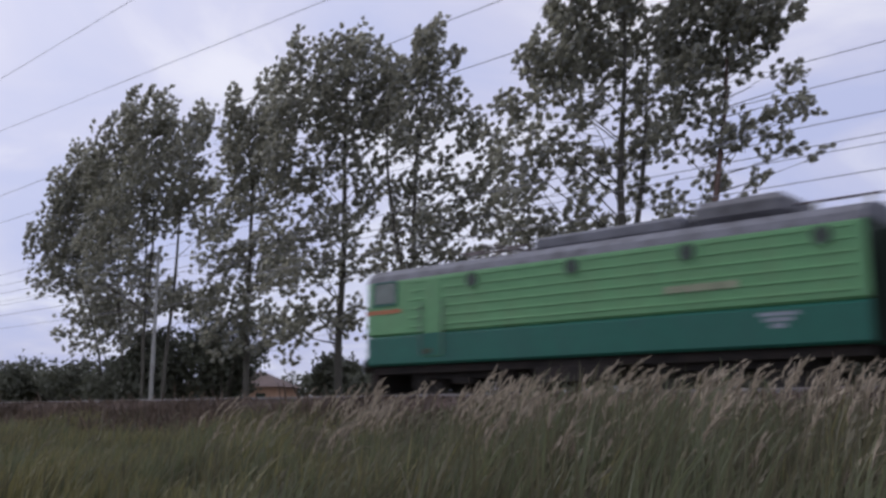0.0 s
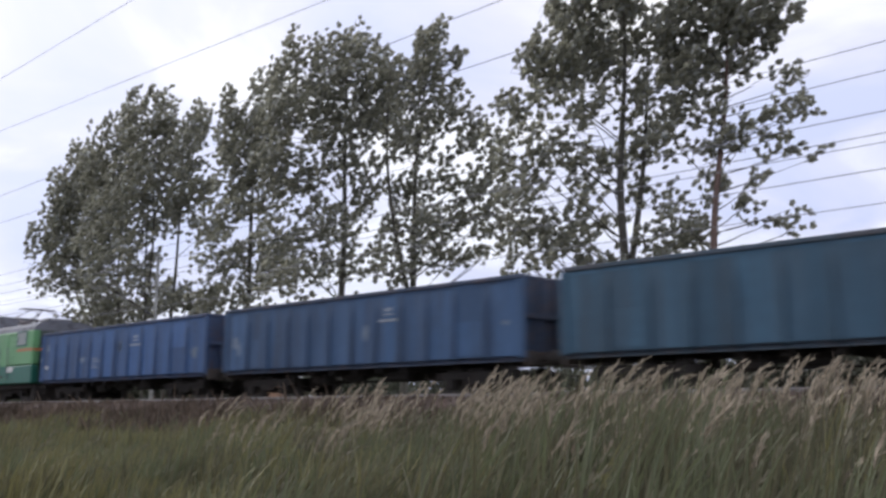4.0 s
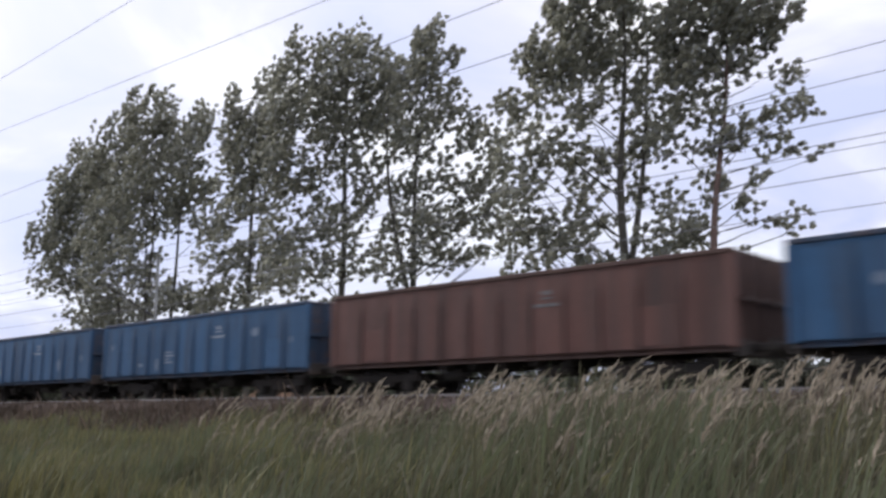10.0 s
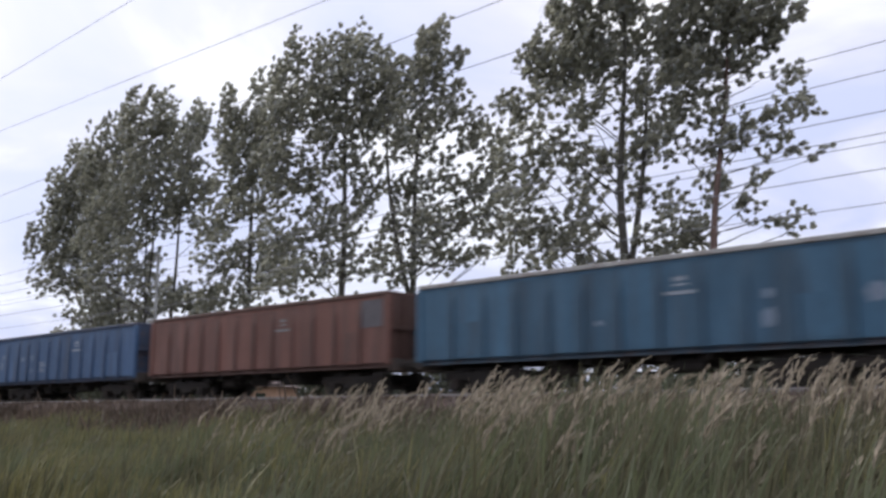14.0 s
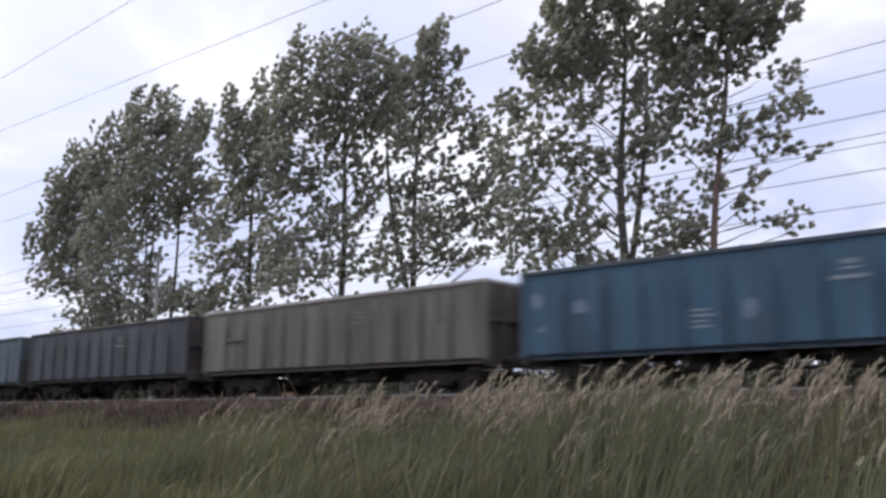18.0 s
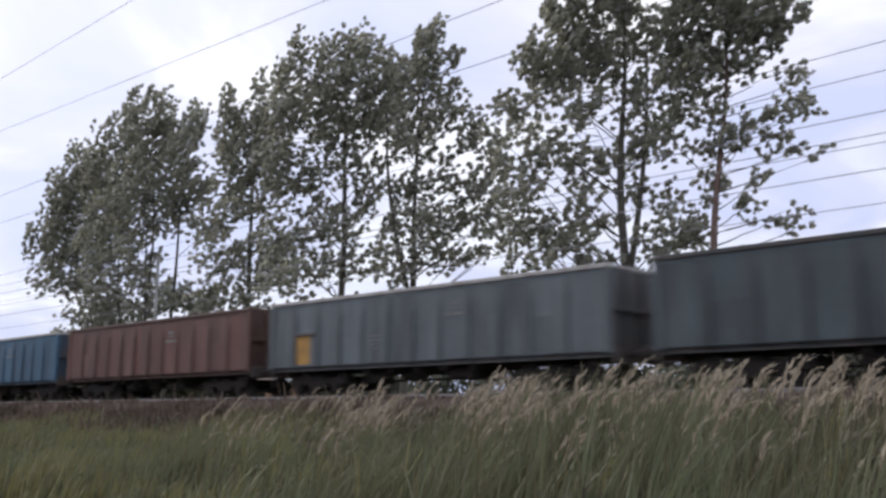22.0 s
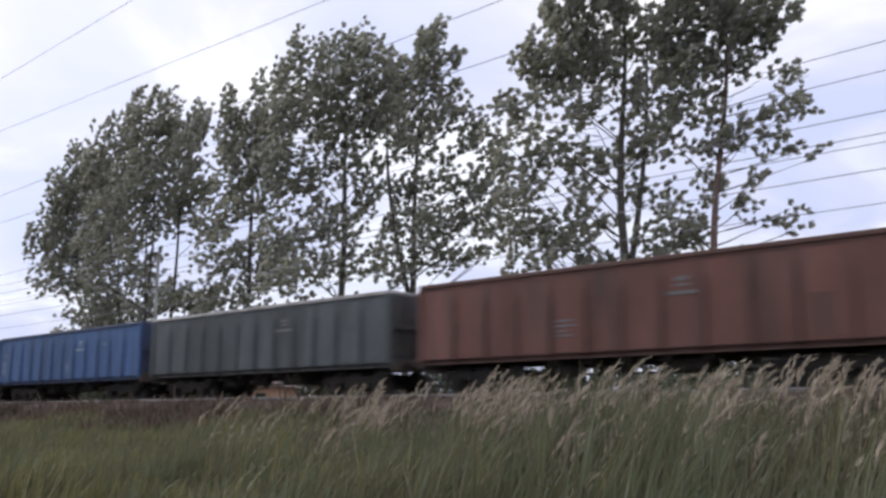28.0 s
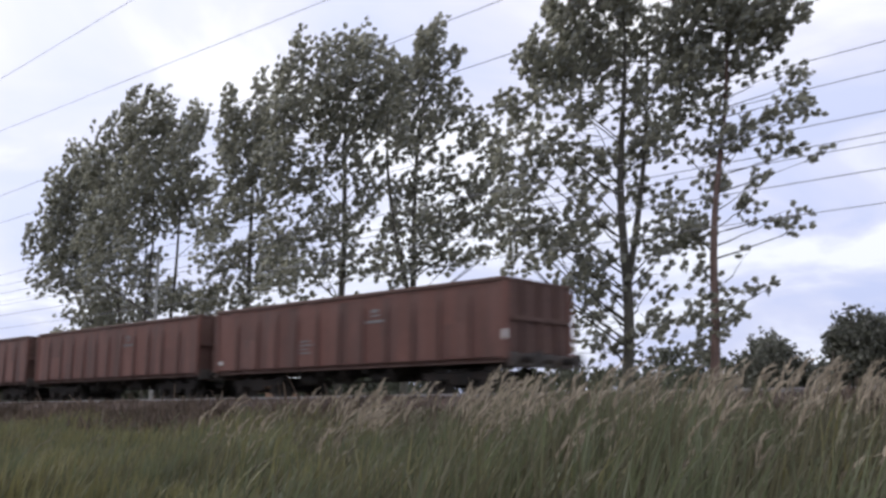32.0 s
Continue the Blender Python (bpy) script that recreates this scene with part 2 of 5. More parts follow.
M_SOIL = material("field_soil", (0.075, 0.072, 0.038), 0.95, grain=6, vary=0.4, bump=0.5, stain=(0.095, 0.075, 0.05),
                  stain_amount=0.8, stain_scale=0.7)
M_BALLAST = material("ballast_stone", (0.072, 0.053, 0.044), 0.95, grain=22, vary=0.45, bump=0.9, stain=(0.10, 0.06, 0.045),
                     stain_amount=0.7, stain_scale=1.4)
M_PLASTER = material("orange_plaster", (0.48, 0.30, 0.20), 0.9, vary=0.15)
M_TILE = material("brown_roof_tile", (0.11, 0.078, 0.07), 0.85, vary=0.25)


# ---------------------------------------------------------------- mesh helpers
def mesh_from(name, verts, faces, mat, smooth=False):
    me = bpy.data.meshes.new(name)
    me.from_pydata([tuple(v) for v in verts], [], [tuple(f) for f in faces])
    me.materials.append(mat)
    if smooth:
        me.polygons.foreach_set("use_smooth", [True] * len(me.polygons))
    me.update()
    return me


def mesh_quads(name, verts, mat):
    """A mesh of loose quads: verts has the shape (n, 4, 3)."""
    n = len(verts)
    me = bpy.data.meshes.new(name)
    me.vertices.add(n * 4)
    me.vertices.foreach_set("co", np.ascontiguousarray(verts, dtype=np.float32).ravel())
    me.loops.add(n * 4)
    me.loops.foreach_set("vertex_index", np.arange(n * 4, dtype=np.int32))
    me.polygons.add(n)
    me.polygons.foreach_set("loop_start", np.arange(0, n * 4, 4, dtype=np.int32))
    me.update(calc_edges=True)
    me.materials.append(mat)
    return me


def mesh_strips(name, rows, mat):
    """A mesh of loose strips: rows has the shape (n, k, 2, 3), k cross-edges to a strip."""
    n, k = rows.shape[:2]
    me = bpy.data.meshes.new(name)
    me.vertices.add(n * k * 2)
    me.vertices.foreach_set("co", np.ascontiguousarray(rows, dtype=np.float32).ravel())
    base = np.arange(n)[:, None, None] * (k * 2)
    step = np.arange(k - 1)[None, :, None] * 2
    idx = (base + step + np.array([0, 1, 3, 2])[None, None, :]).ravel().astype(np.int32)
    me.loops.add(len(idx))
    me.loops.foreach_set("vertex_index", idx)
    me.polygons.add(len(idx) // 4)
    me.polygons.foreach_set("loop_start", np.arange(0, len(idx), 4, dtype=np.int32))
    me.update(calc_edges=True)
    me.materials.append(mat)
    return me


def bm_box(bm, x0, x1, y0, y1, z0, z1, bevel=0.0):
    made = bmesh.ops.create_cube(bm, size=1.0)
    for v in made["verts"]:
        v.co = Vector(((x0 + x1) / 2 + v.co.x * (x1 - x0), (y0 + y1) / 2 + v.co.y * (y1 - y0), (z0 + z1) / 2 + v.co.z * (z1 - z0)))
    if bevel:
        edges = list({ed for v in made["verts"] for ed in v.link_edges})
        bmesh.ops.bevel(bm, geom=edges, offset=bevel, segments=1, affect="EDGES")


def bm_rod(bm, a, b, r0, r1=None, sides=8):
    a, b = Vector(a), Vector(b)
    d = b - a
    m = Matrix.Translation((a + b) / 2) @ d.to_track_quat("Z", "Y").to_matrix().to_4x4()
    bmesh.ops.create_cone(bm, cap_ends=True, segments=sides, radius1=r0, radius2=r0 if r1 is None else r1, depth=d.length, matrix=m)


def mesh_of(name, bm, mat):
    me = bpy.data.meshes.new(name)
    bm.to_mesh(me)
    bm.free()
    me.materials.append(mat)
    return me


def part(name, data, parent, at=(0, 0, 0), label=""):
    """One mesh object under a thing or a part."""
    ob = new(name, data)
    ob.parent = parent
    ob.location = at
    return tagged(ob, label)


def boxes(name, mat, *specs, bevel=0.0):
    bm = bmesh.new()
    for s in specs:
        bm_box(bm, *s, bevel=bevel)
    return mesh_of(name, bm, mat)


def rods(name, mat, *specs, sides=8):
    bm = bmesh.new()
    for s in specs:
        bm_rod(bm, *s, sides=sides)
    return mesh_of(name, bm, mat)


def empty(name, m=None):
    ob = new(name)
    ob.empty_display_size = 0.3
    if m is not None:
        ob.matrix_basis = m
    return ob


# ---------------------------------------------------------------- ground
def ground_z(x, y):
    """Height of the ground sheet: field, bank, flat track bed, land beyond."""
    z = np.interp(y, [-3000, 2.0, 6.0, 11.2, 12.4, 13.9, 14.3, 28.4, 30.4, 60, 3000],
                  [0.0, 0.0, 0.12, 0.55, 0.8, 1.5, 1.62, 1.45, 0.75, 0.6, 0.6])
    field = np.clip((11.5 - y) / 4.0, 0, 1) * np.clip((40 - np.abs(x)) / 20, 0, 1)
    return z + field * 0.07 * (np.sin(x * 0.9 + y * 0.5) + np.sin(x * 0.37 - y * 1.1))


def ground():
    gx = np.concatenate([[-3000, -1200, -500, -250], np.arange(-150, 60.1, 1.5), [100, 250, 600, 1400, 3000]])
    gy = np.concatenate([[-3000, -800, -200, -60, -20, -8], np.arange(0, 32.1, 0.4), [36, 45, 60, 90, 150, 300, 700, 1500, 3000]])
    xx, yy = np.meshgrid(gx, gy)
    zz = ground_z(xx, yy)
    verts = np.stack([xx.ravel(), yy.ravel(), zz.ravel()], 1)
    nx = len(gx)
    faces = [(j * nx + i, j * nx + i + 1, (j + 1) * nx + i + 1, (j + 1) * nx + i) for j in range(len(gy) - 1) for i in range(nx - 1)]
    me = mesh_from("ground", verts, faces, M_SOIL, smooth=True)
    tagged(new("ground", me), "rough meadow soil rising to a weedy railway bank", "ground", kind="structure")


def ballast_bed(y0, name, z):
    """A bed of crushed stone under one track, with loose stones on it."""
    rnd = np.random.RandomState(int(y0 * 10))
    x0, x1 = -220.0, 40.0
    prof = [(-2.45, -0.9), (-1.75, -0.13), (1.75, -0.13), (2.45, -0.9)]
    xs = np.arange(x0, x1 + 0.1, 2.0)
    verts, faces = [], []
    for x in xs:
        for dy, dz in prof:
            verts.append((x, y0 + dy, z + dz + rnd.uniform(-0.015, 0.015)))
    for i in range(len(xs) - 1):
        for j in range(3):
            faces.append((i * 4 + j, i * 4 + 4 + j, i * 4 + 5 + j, i * 4 + 1 + j))
    bed = tagged(new(name, mesh_from(name, verts, faces, M_BALLAST)), "bed of brown-grey crushed stone under the rails", "ballast", kind="structure")
    n = 4200
    sx = rnd.uniform(-60, 4, n)
    sy = rnd.uniform(-2.0, -0.9, n)
    sz = np.interp(sy, [-2.45, -1.75, 0], [-0.9, -0.13, -0.13])
    r = rnd.uniform(0.03, 0.075, n)
    tv, tf = [], []
    for i in range(n):
        c = len(tv)
        q = rnd.uniform(0.7, 1.3, 4) * r[i]
        for k in range(4):
            a = k * math.pi / 2 + q[0] * 30
            tv.append((sx[i] + math.cos(a) * q[k], y0 + sy[i] + math.sin(a) * q[k], z + sz[i] - 0.01))
        tv.append((sx[i], y0 + sy[i], z + sz[i] + q[1] * 0.9))
        tf += [(c + k, c + (k + 1) % 4, c + 4) for k in range(4)]
    part("loose_stones", mesh_from("loose_stones", tv, tf, M_BALLAST), bed)["kind"] = "stuff"


def track(y0, z, name):
    """Two rails and their sleepers."""
    t = tagged(empty(name, pose(0, y0, z)), "rusty steel rails on concrete sleepers in ballast", "railway track", kind="structure")
    prof = [(-0.07, -0.15), (-0.07, -0.135), (-0.012, -0.12), (-0.012, -0.04), (-0.036, -0.03), (-0.036, 0.0),
            (0.036, 0.0), (0.036, -0.03), (0.012, -0.04), (0.012, -0.12), (0.07, -0.135), (0.07, -0.15)]
    verts = [(x, py, pz) for x in (-900.0, 300.0) for py, pz in prof]
    k = len(prof)
    faces = [(i, (i + 1) % k, k + (i + 1) % k, k + i) for i in range(k)]
    me = mesh_from("rail", verts, faces, M_RAILTOP)
    part("rail", me, t, (0, -0.7525, 0))
    part("rail", me, t, (0, 0.7525, 0))
    sl = boxes("sleeper", M_SLEEPER, (-0.13, 0.13, -1.3, 1.3, -0.30, -0.152))
    for i in range(90):
        part("sleeper", sl, t, (-52 + i * 0.62, 0, 0))


ground()
NEAR_RAIL = 1.75
ballast_bed(15.6, "ballast_near", NEAR_RAIL)
ballast_bed(TRACK, "ballast_main", RAIL)
ballast_bed(24.0, "ballast_far", RAIL)
track(15.6, NEAR_RAIL, "track_near")
track(TRACK, RAIL, "track_main")
track(24.0, RAIL, "track_far")


# ---------------------------------------------------------------- wires and mast
def wire(y, z0, z1, r, label, name, x0=-260.0, x1=60.0, sag=0.0, span=60.0):
    """A wire along the line, its height going from z0 at x = -52 to z1 at x = -7."""
    bm_pts = []
    n = 61
    for i in range(n):
        x = x0 + (x1 - x0) * i / (n - 1)
        f = (x + 52.0) / 45.0
        u = ((x + 30.0) / span) % 1.0
        bm_pts.append(Vector((x, y, z0 + (z1 - z0) * max(-1.6, min(1.5, f)) - sag * 4 * u * (1 - u))))
    verts, faces = [], []
    for p in bm_pts:
        for k in range(5):
            a = k * 2 * math.pi / 5
            verts.append((p.x, p.y + math.cos(a) * r, p.z + math.sin(a) * r))
    for i in range(n - 1):
        for k in range(5):
            faces.append((i * 5 + k, i * 5 + (k + 1) % 5, i * 5 + 5 + (k + 1) % 5, i * 5 + 5 + k))
    return tagged(new(name, mesh_from(name, verts, faces, M_WIRE, True)), label, "wire")


OVER = "thin dark overhead line wire stretched above the track"
wire(TRACK, EYE + 4.98, EYE + 4.97, 0.012, OVER, "contact_wire")
wire(TRACK, EYE + 6.15, EYE + 6.19, 0.012, OVER, "messenger_wire")
wire(24.0, EYE + 5.20, EYE + 5.15, 0.012, OVER, "contact_wire")
wire(24.0, EYE + 6.7, EYE + 6.7, 0.012, OVER, "messenger_wire")
POWER = "dark high-voltage conductor strung far above the trees"
for zl, zr, wr in ((43.1, 43.6, 0.032), (32.6, 30.9, 0.03), (26.85, 27.2, 0.03), (23.0, 23.1, 0.03), (17.0, 17.55, 0.024), (15.6, 16.1, 0.024), (13.0, 13.0, 0.024)):
    tagged(wire(45.0, EYE + zl, EYE + zr, wr, POWER, "power_line_wire"), group="power line wires")


def mast():
    m = tagged(empty("catenary_mast", pose(-46.6, 27.0, 1.4)), "slim pale concrete catenary mast beside the track", "mast")
    part("shaft", rods("shaft", M_POLE, ((0, 0, -0.4), (0, 0, 8.6), 0.125, 0.085), sides=12), m)
    part("base", boxes("base", M_POLE, (-0.35, 0.35, -0.35, 0.35, -0.5, 0.12), bevel=0.04), m)
    part("bracket", rods("bracket", M_COPPER, ((0, 0, 5.2), (0, -3.0, 6.65), 0.03), ((0, 0, 6.9), (0, -3.0, 6.65), 0.02), ((0, -1.2, 5.78), (0, -3.0, 5.15), 0.018)), m)
    part("insulator", rods("insulator", M_EQUIP, ((0, -0.25, 5.32), (0, -0.6, 5.49), 0.07)), m)


mast()


# ---------------------------------------------------------------- trees
LEE = Vector((0.74, 0.68, 0.0))     # the way the wind bends things


def tube(verts, faces, pts, radii, sides=5):
    """Adds a tapered tube along pts."""
    c = len(verts)
    for i, p in enumerate(pts):
        d = (pts[min(i + 1, len(pts) - 1)] - pts[max(i - 1, 0)])
        d = d.normalized() if d.length else Vector((0, 0, 1))
        a = d.orthogonal().normalized()
        b = d.cross(a)
        for k in range(sides):
            t = k * 2 * math.pi / sides
            verts.append(p + (a * math.cos(t) + b * math.sin(t)) * radii[i])
    for i in range(len(pts) - 1):
        for k in range(sides):
            faces.append((c + i * sides + k, c + i * sides + (k + 1) % sides, c + (i + 1) * sides + (k + 1) % sides, c + (i + 1) * sides + k))


def leaf_quads(centres, spread, count, size, rng):
    """count leaves round each centre: folded rhombs, hung at random."""
    n = len(centres) * count
    c = np.repeat(np.asarray(centres), count, axis=0)
    s = np.repeat(np.asarray(spread), count)[:, None]
    pos = c + rng.normal(0, 1, (n, 3)) * s * np.array([1, 1, 0.8])
    u = rng.normal(0, 1, (n, 3)) + np.array([LEE.x, LEE.y, -0.25]) * 0.9
    u /= np.linalg.norm(u, axis=1)[:, None]
    w = np.cross(u, rng.normal(0, 1, (n, 3)))
    w /= np.linalg.norm(w, axis=1)[:, None] + 1e-9
    nrm = np.cross(u, w)
    ln = rng.uniform(size * 0.7, size * 1.25, n)[:, None]
    wd = ln * rng.uniform(0.4, 0.55, n)[:, None]
    fold = nrm * wd * 0.35
    return np.stack([pos, pos + u * ln * 0.42 + w * wd + fold, pos + u * ln, pos + u * ln * 0.42 - w * wd + fold], 1)


def tuft_leaves(foot, axis, length, leaf, rng):
    """Leaves in tufts along wind-bent shoots: folded rhombs fanned round each node, drawn out by the wind."""
    nodes, fan = 3, 5
    n = len(foot)
    f = np.linspace(0.12, 1.0, nodes)
    node = foot[:, None, :] + axis[:, None, :] * (length[:, None] * f)[:, :, None]
    node[:, :, 0] += LEE.x * 0.16 * f ** 2 * length[:, None]
    node[:, :, 1] += LEE.y * 0.16 * f ** 2 * length[:, None]
    node = node + rng.normal(0, 0.06, node.shape) * leaf
    pos = np.repeat(node.reshape(-1, 3), fan, axis=0)
    along = np.repeat(axis, nodes * fan, axis=0)
    m = len(pos)
    pos = pos + rng.normal(0, 0.022, (m, 3)) * leaf
    u = along * 1.3 + rng.normal(0, 0.42, (m, 3)) + np.array([LEE.x * 0.45, LEE.y * 0.45, -0.05])
    u /= np.linalg.norm(u, axis=1)[:, None]
    w = np.cross(u, rng.normal(0, 1, (m, 3)))
    w /= np.linalg.norm(w, axis=1)[:, None] + 1e-9
    nrm = np.cross(u, w)
    ln = rng.uniform(0.2, 0.32, m)[:, None] * leaf
    wd = ln * rng.uniform(0.27, 0.38, m)[:, None]
    fold = nrm * wd * 0.3
    return np.stack([pos, pos + u * ln * 0.45 + w * wd + fold, pos + u * ln, pos + u * ln * 0.45 - w * wd + fold], 1)


SWAYERS = []          # (object, phase, reach)


def poplar(x, y, height, upper, lower, seed, top=0.0, leaf=1.0, bark=None, trunk_r=0.2, second=None, thick=1.0, low=1.0,
           label="tall poplar with wind-blown grey-green leaves"):
    """A poplar: a trunk, steep limbs, and leafy shoots swept up and to leeward. The crown's masses are rounded
    (offset to leeward, height, half width, half height): close ones above, open ones below."""
    rng = np.random.RandomState(seed)
    z0 = float(ground_z(np.array(x), np.array(y))) - 0.05
    t = tagged(empty("poplar_tree", pose(x, y, z0)), label, "tree", "row of poplars behind the tracks")
    across = Vector((-LEE.y, LEE.x, 0))

    def stem_at(h, lat=top):
        f = max(0.0, h / height)
        wob = Vector((math.sin(h * 0.55 + seed), math.cos(h * 0.47 + seed * 2), 0)) * 0.10 * min(1, h / 4)
        return Vector((0, 0, h)) + LEE * (lat * f ** 1.2) + wob

    verts, faces = [], []
    hs = np.linspace(0, height * 0.95, 20)
    tube(verts, faces, [stem_at(h) for h in hs], [max(0.02, trunk_r * (1 - h / height) ** 0.8 * (1.3 if h < 0.3 else 1)) for h in hs], 9)
    if second is not None:
        fork = height * 0.28
        up = np.linspace(0, 1, 14)
        tip = stem_at(height * 0.9) + LEE * second
        tube(verts, faces, [stem_at(fork).lerp(tip, g) + LEE * second * 0.35 * math.sin(math.pi * g) for g in up],
             [trunk_r * 0.62 * (1 - 0.92 * g) for g in up], 8)
    part("trunk", mesh_from("trunk", verts, faces, bark or M_BARK, True), t)

    feet, axes, lens = [], [], []
    for li, (lat, h, rl, rh) in enumerate(upper + lower):
        close = li < len(upper)
        flat = rl > 1.9 * rh
        depth = min(max(rl, rh) * 1.1, 1.7)
        back = rng.normal(0, 0.75 if not flat else 0.3)
        mid = Vector((0, 0, h)) + LEE * lat + across * back
        # one limb from the stem up into the mass
        wv, wf = [], []
        reach = abs(lat - top * h / height)
        h0 = h - (0.3 if flat else 0.72) * reach - (0.1 if flat else 0.4) * rh - rng.uniform(0.1, 0.6)
        h0 = min(max(min(rng.uniform(2.2, 5.0), h - 0.3), h0), height * 0.92)
        p0 = stem_at(h0)
        end = mid + Vector((0, 0, rh * 0.35)) + LEE * rl * (0.7 if flat else 0.25)
        kink = p0.lerp(end, 0.5) + LEE * (0.16 if lat > 0 else -0.16) * reach
        sway = rng.uniform(-0.08, 0.08, (8, 2))
        path = [p0.lerp(kink, g).lerp(kink.lerp(end, g), g) + (LEE * a + across * b) * min(1.0, 3 * g)
                for g, (a, b) in zip(np.linspace(0, 1, 8), sway)]
        r0 = 0.014 + trunk_r * 0.18 * (1 - h0 / height) * min(1.0, 0.35 + 0.3 * reach)
        tube(wv, wf, path, [r0 * (1 - 0.8 * g) for g in np.linspace(0, 1, 8)], 6)
        n = int((thick if close else low) * (rl + 0.12) * (rh + 0.12) * (51 if close else 40 if not flat else 42) / leaf ** 1.6)
        holes = Vector(rng.uniform(0, 50, 3))
        for k in range(n):
            v = rng.normal(0, 1, 3)
            v *= (1.08 if close else 1.22) * rng.uniform(0.03, 1.0) ** 0.42 / np.linalg.norm(v)
            q = mid + LEE * (v[0] * rl) + across * (v[1] * depth) + Vector((0, 0, v[2] * rh))
            gap = 0.6 * noise.noise(q * 2.9 + holes) + 0.35 * noise.noise(q * 1.1 + holes)
            if gap < (-0.16 if close else -0.03):
                continue
            lift = 0.35 if flat else 1.15 if close else 0.7
            way = LEE * (0.5 + 0.3 * v[0]) + Vector((0, 0, lift + 0.25 * v[2])) + across * (0.35 * v[1]) + Vector(rng.normal(0, 0.2 if close else 0.3, 3))
            way.normalize()
            ln = rng.uniform(0.4, 0.85) * leaf
            if v[2] > 0.5 and close:
                ln *= 1.3
            foot = q - way * ln * (0.8 if v[2] > 0.5 else 0.55)
            feet.append(foot[:])
            axes.append(way[:])
            lens.append(ln)
            if k % 3 == 0:
                start = min(path[2:], key=lambda c: (c - foot).length + max(0.0, c.z - foot.z))
                bow = start.lerp(foot, 0.55) - Vector((0, 0, 0.06 * (foot - start).length))
                tube(wv, wf, [start, bow, foot, foot + way * ln], [0.014, 0.011, 0.008, 0.003], 4)
        part("limb", mesh_from("limb", wv, wf, M_BARK, True), t)
    feet, axes, lens = np.array(feet), np.array(axes), np.array(lens)
    lo, hi = feet[:, 2].min(), feet[:, 2].max()
    band = np.digitize(feet[:, 2], [lo + (hi - lo) * 0.33, lo + (hi - lo) * 0.66])
    lat_of = feet[:, 0] * LEE.x + feet[:, 1] * LEE.y
    side = (lat_of > np.median(lat_of)).astype(int)
    for b in range(3):
        for s in range(2):
            sel = (band == b) & (side == s)
            if sel.sum() < 3:
                continue
            quads = tuft_leaves(feet[sel], axes[sel], lens[sel], leaf, rng)
            ob = part("crown", mesh_quads("crown", quads, M_LEAF), t)
            ob["kind"] = "stuff"
            SWAYERS.append((ob, seed * 1.7 + b * 0.8 + s * 0.5, 0.0032 + 0.0022 * b))
    return t


poplar(-68.5, 36, 20.2,
       [(-5.4, 17.2, 1.28, 2.35), (-4.7, 18.6, 1.56, 1.98), (-3.5, 20.2, 1.29, 2.09), (-5.7, 13.9, 1.27, 2.08), (-4.5, 14.4, 2.26, 2.88), (-2.8, 16.5, 1.91, 2.81), (-2.3, 19.0, 1.37, 2.13)],
       [(-4.6, 11.0, 1.53, 1.73), (-2.5, 11.9, 2.07, 2.52), (-2.2, 8.1, 1.78, 0.72), (-0.7, 8.3, 1.56, 1.35), (-2.4, 5.9, 1.69, 0.89), (-4.1, 6.8, 0.71, 0.31)],
       11, -5.3, leaf=1.32, thick=0.75, low=1.29, trunk_r=0.13)
poplar(-62.6, 34, 23.0,
       [(-3.2, 19.1, 1.19, 1.94), (-2.3, 20.4, 1.11, 2.13), (-1.3, 21.6, 0.94, 1.96), (-2.0, 16.8, 2.2, 2.71), (-0.8, 18.8, 1.87, 2.73), (-2.4, 13.1, 2.18, 2.48), (-0.6, 15.1, 1.68, 2.38)],
       [(-1.2, 10.4, 2.08, 2.19), (-0.7, 7.7, 1.9, 1.41), (-2.3, 8.3, 1.24, 1.25), (-0.3, 5.9, 1.64, 1.15)],
       12, -1.8, leaf=1.3, thick=0.66, low=1.29, trunk_r=0.13)
poplar(-58.2, 33, 24.0,
       [(0.3, 22.0, 1.14, 1.96), (-1.0, 21.6, 0.81, 1.78), (-1.8, 20.9, 0.73, 1.61), (-0.3, 19.4, 1.69, 2.18), (1.2, 19.9, 1.05, 1.94), (-0.8, 16.5, 2.08, 2.28), (1.2, 16.9, 1.52, 2.07)],
       [(-0.9, 12.9, 1.35, 2.23), (0.3, 14.2, 1.27, 1.22), (-1.0, 9.7, 1.34, 1.83), (0.7, 8.3, 1.1, 1.26)],
       13, 0.2, second=-0.4, leaf=1.28, thick=0.7, low=1.31, trunk_r=0.13)
poplar(-55.6, 33, 22.7,
       [(1.6, 21.5, 0.59, 1.24), (0.9, 20.8, 0.71, 1.4), (1.4, 19.5, 0.75, 1.39), (0.9, 17.6, 1.09, 1.54), (1.7, 15.7, 1.32, 1.44), (0.5, 14.7, 1.16, 1.11)],
       [(2.5, 13.0, 1.31, 0.87), (0.3, 8.3, 1.07, 1.31), (1.7, 7.6, 0.84, 0.84)],
       14, 1.2, leaf=1.28, thick=0.82, low=1.60, trunk_r=0.15)
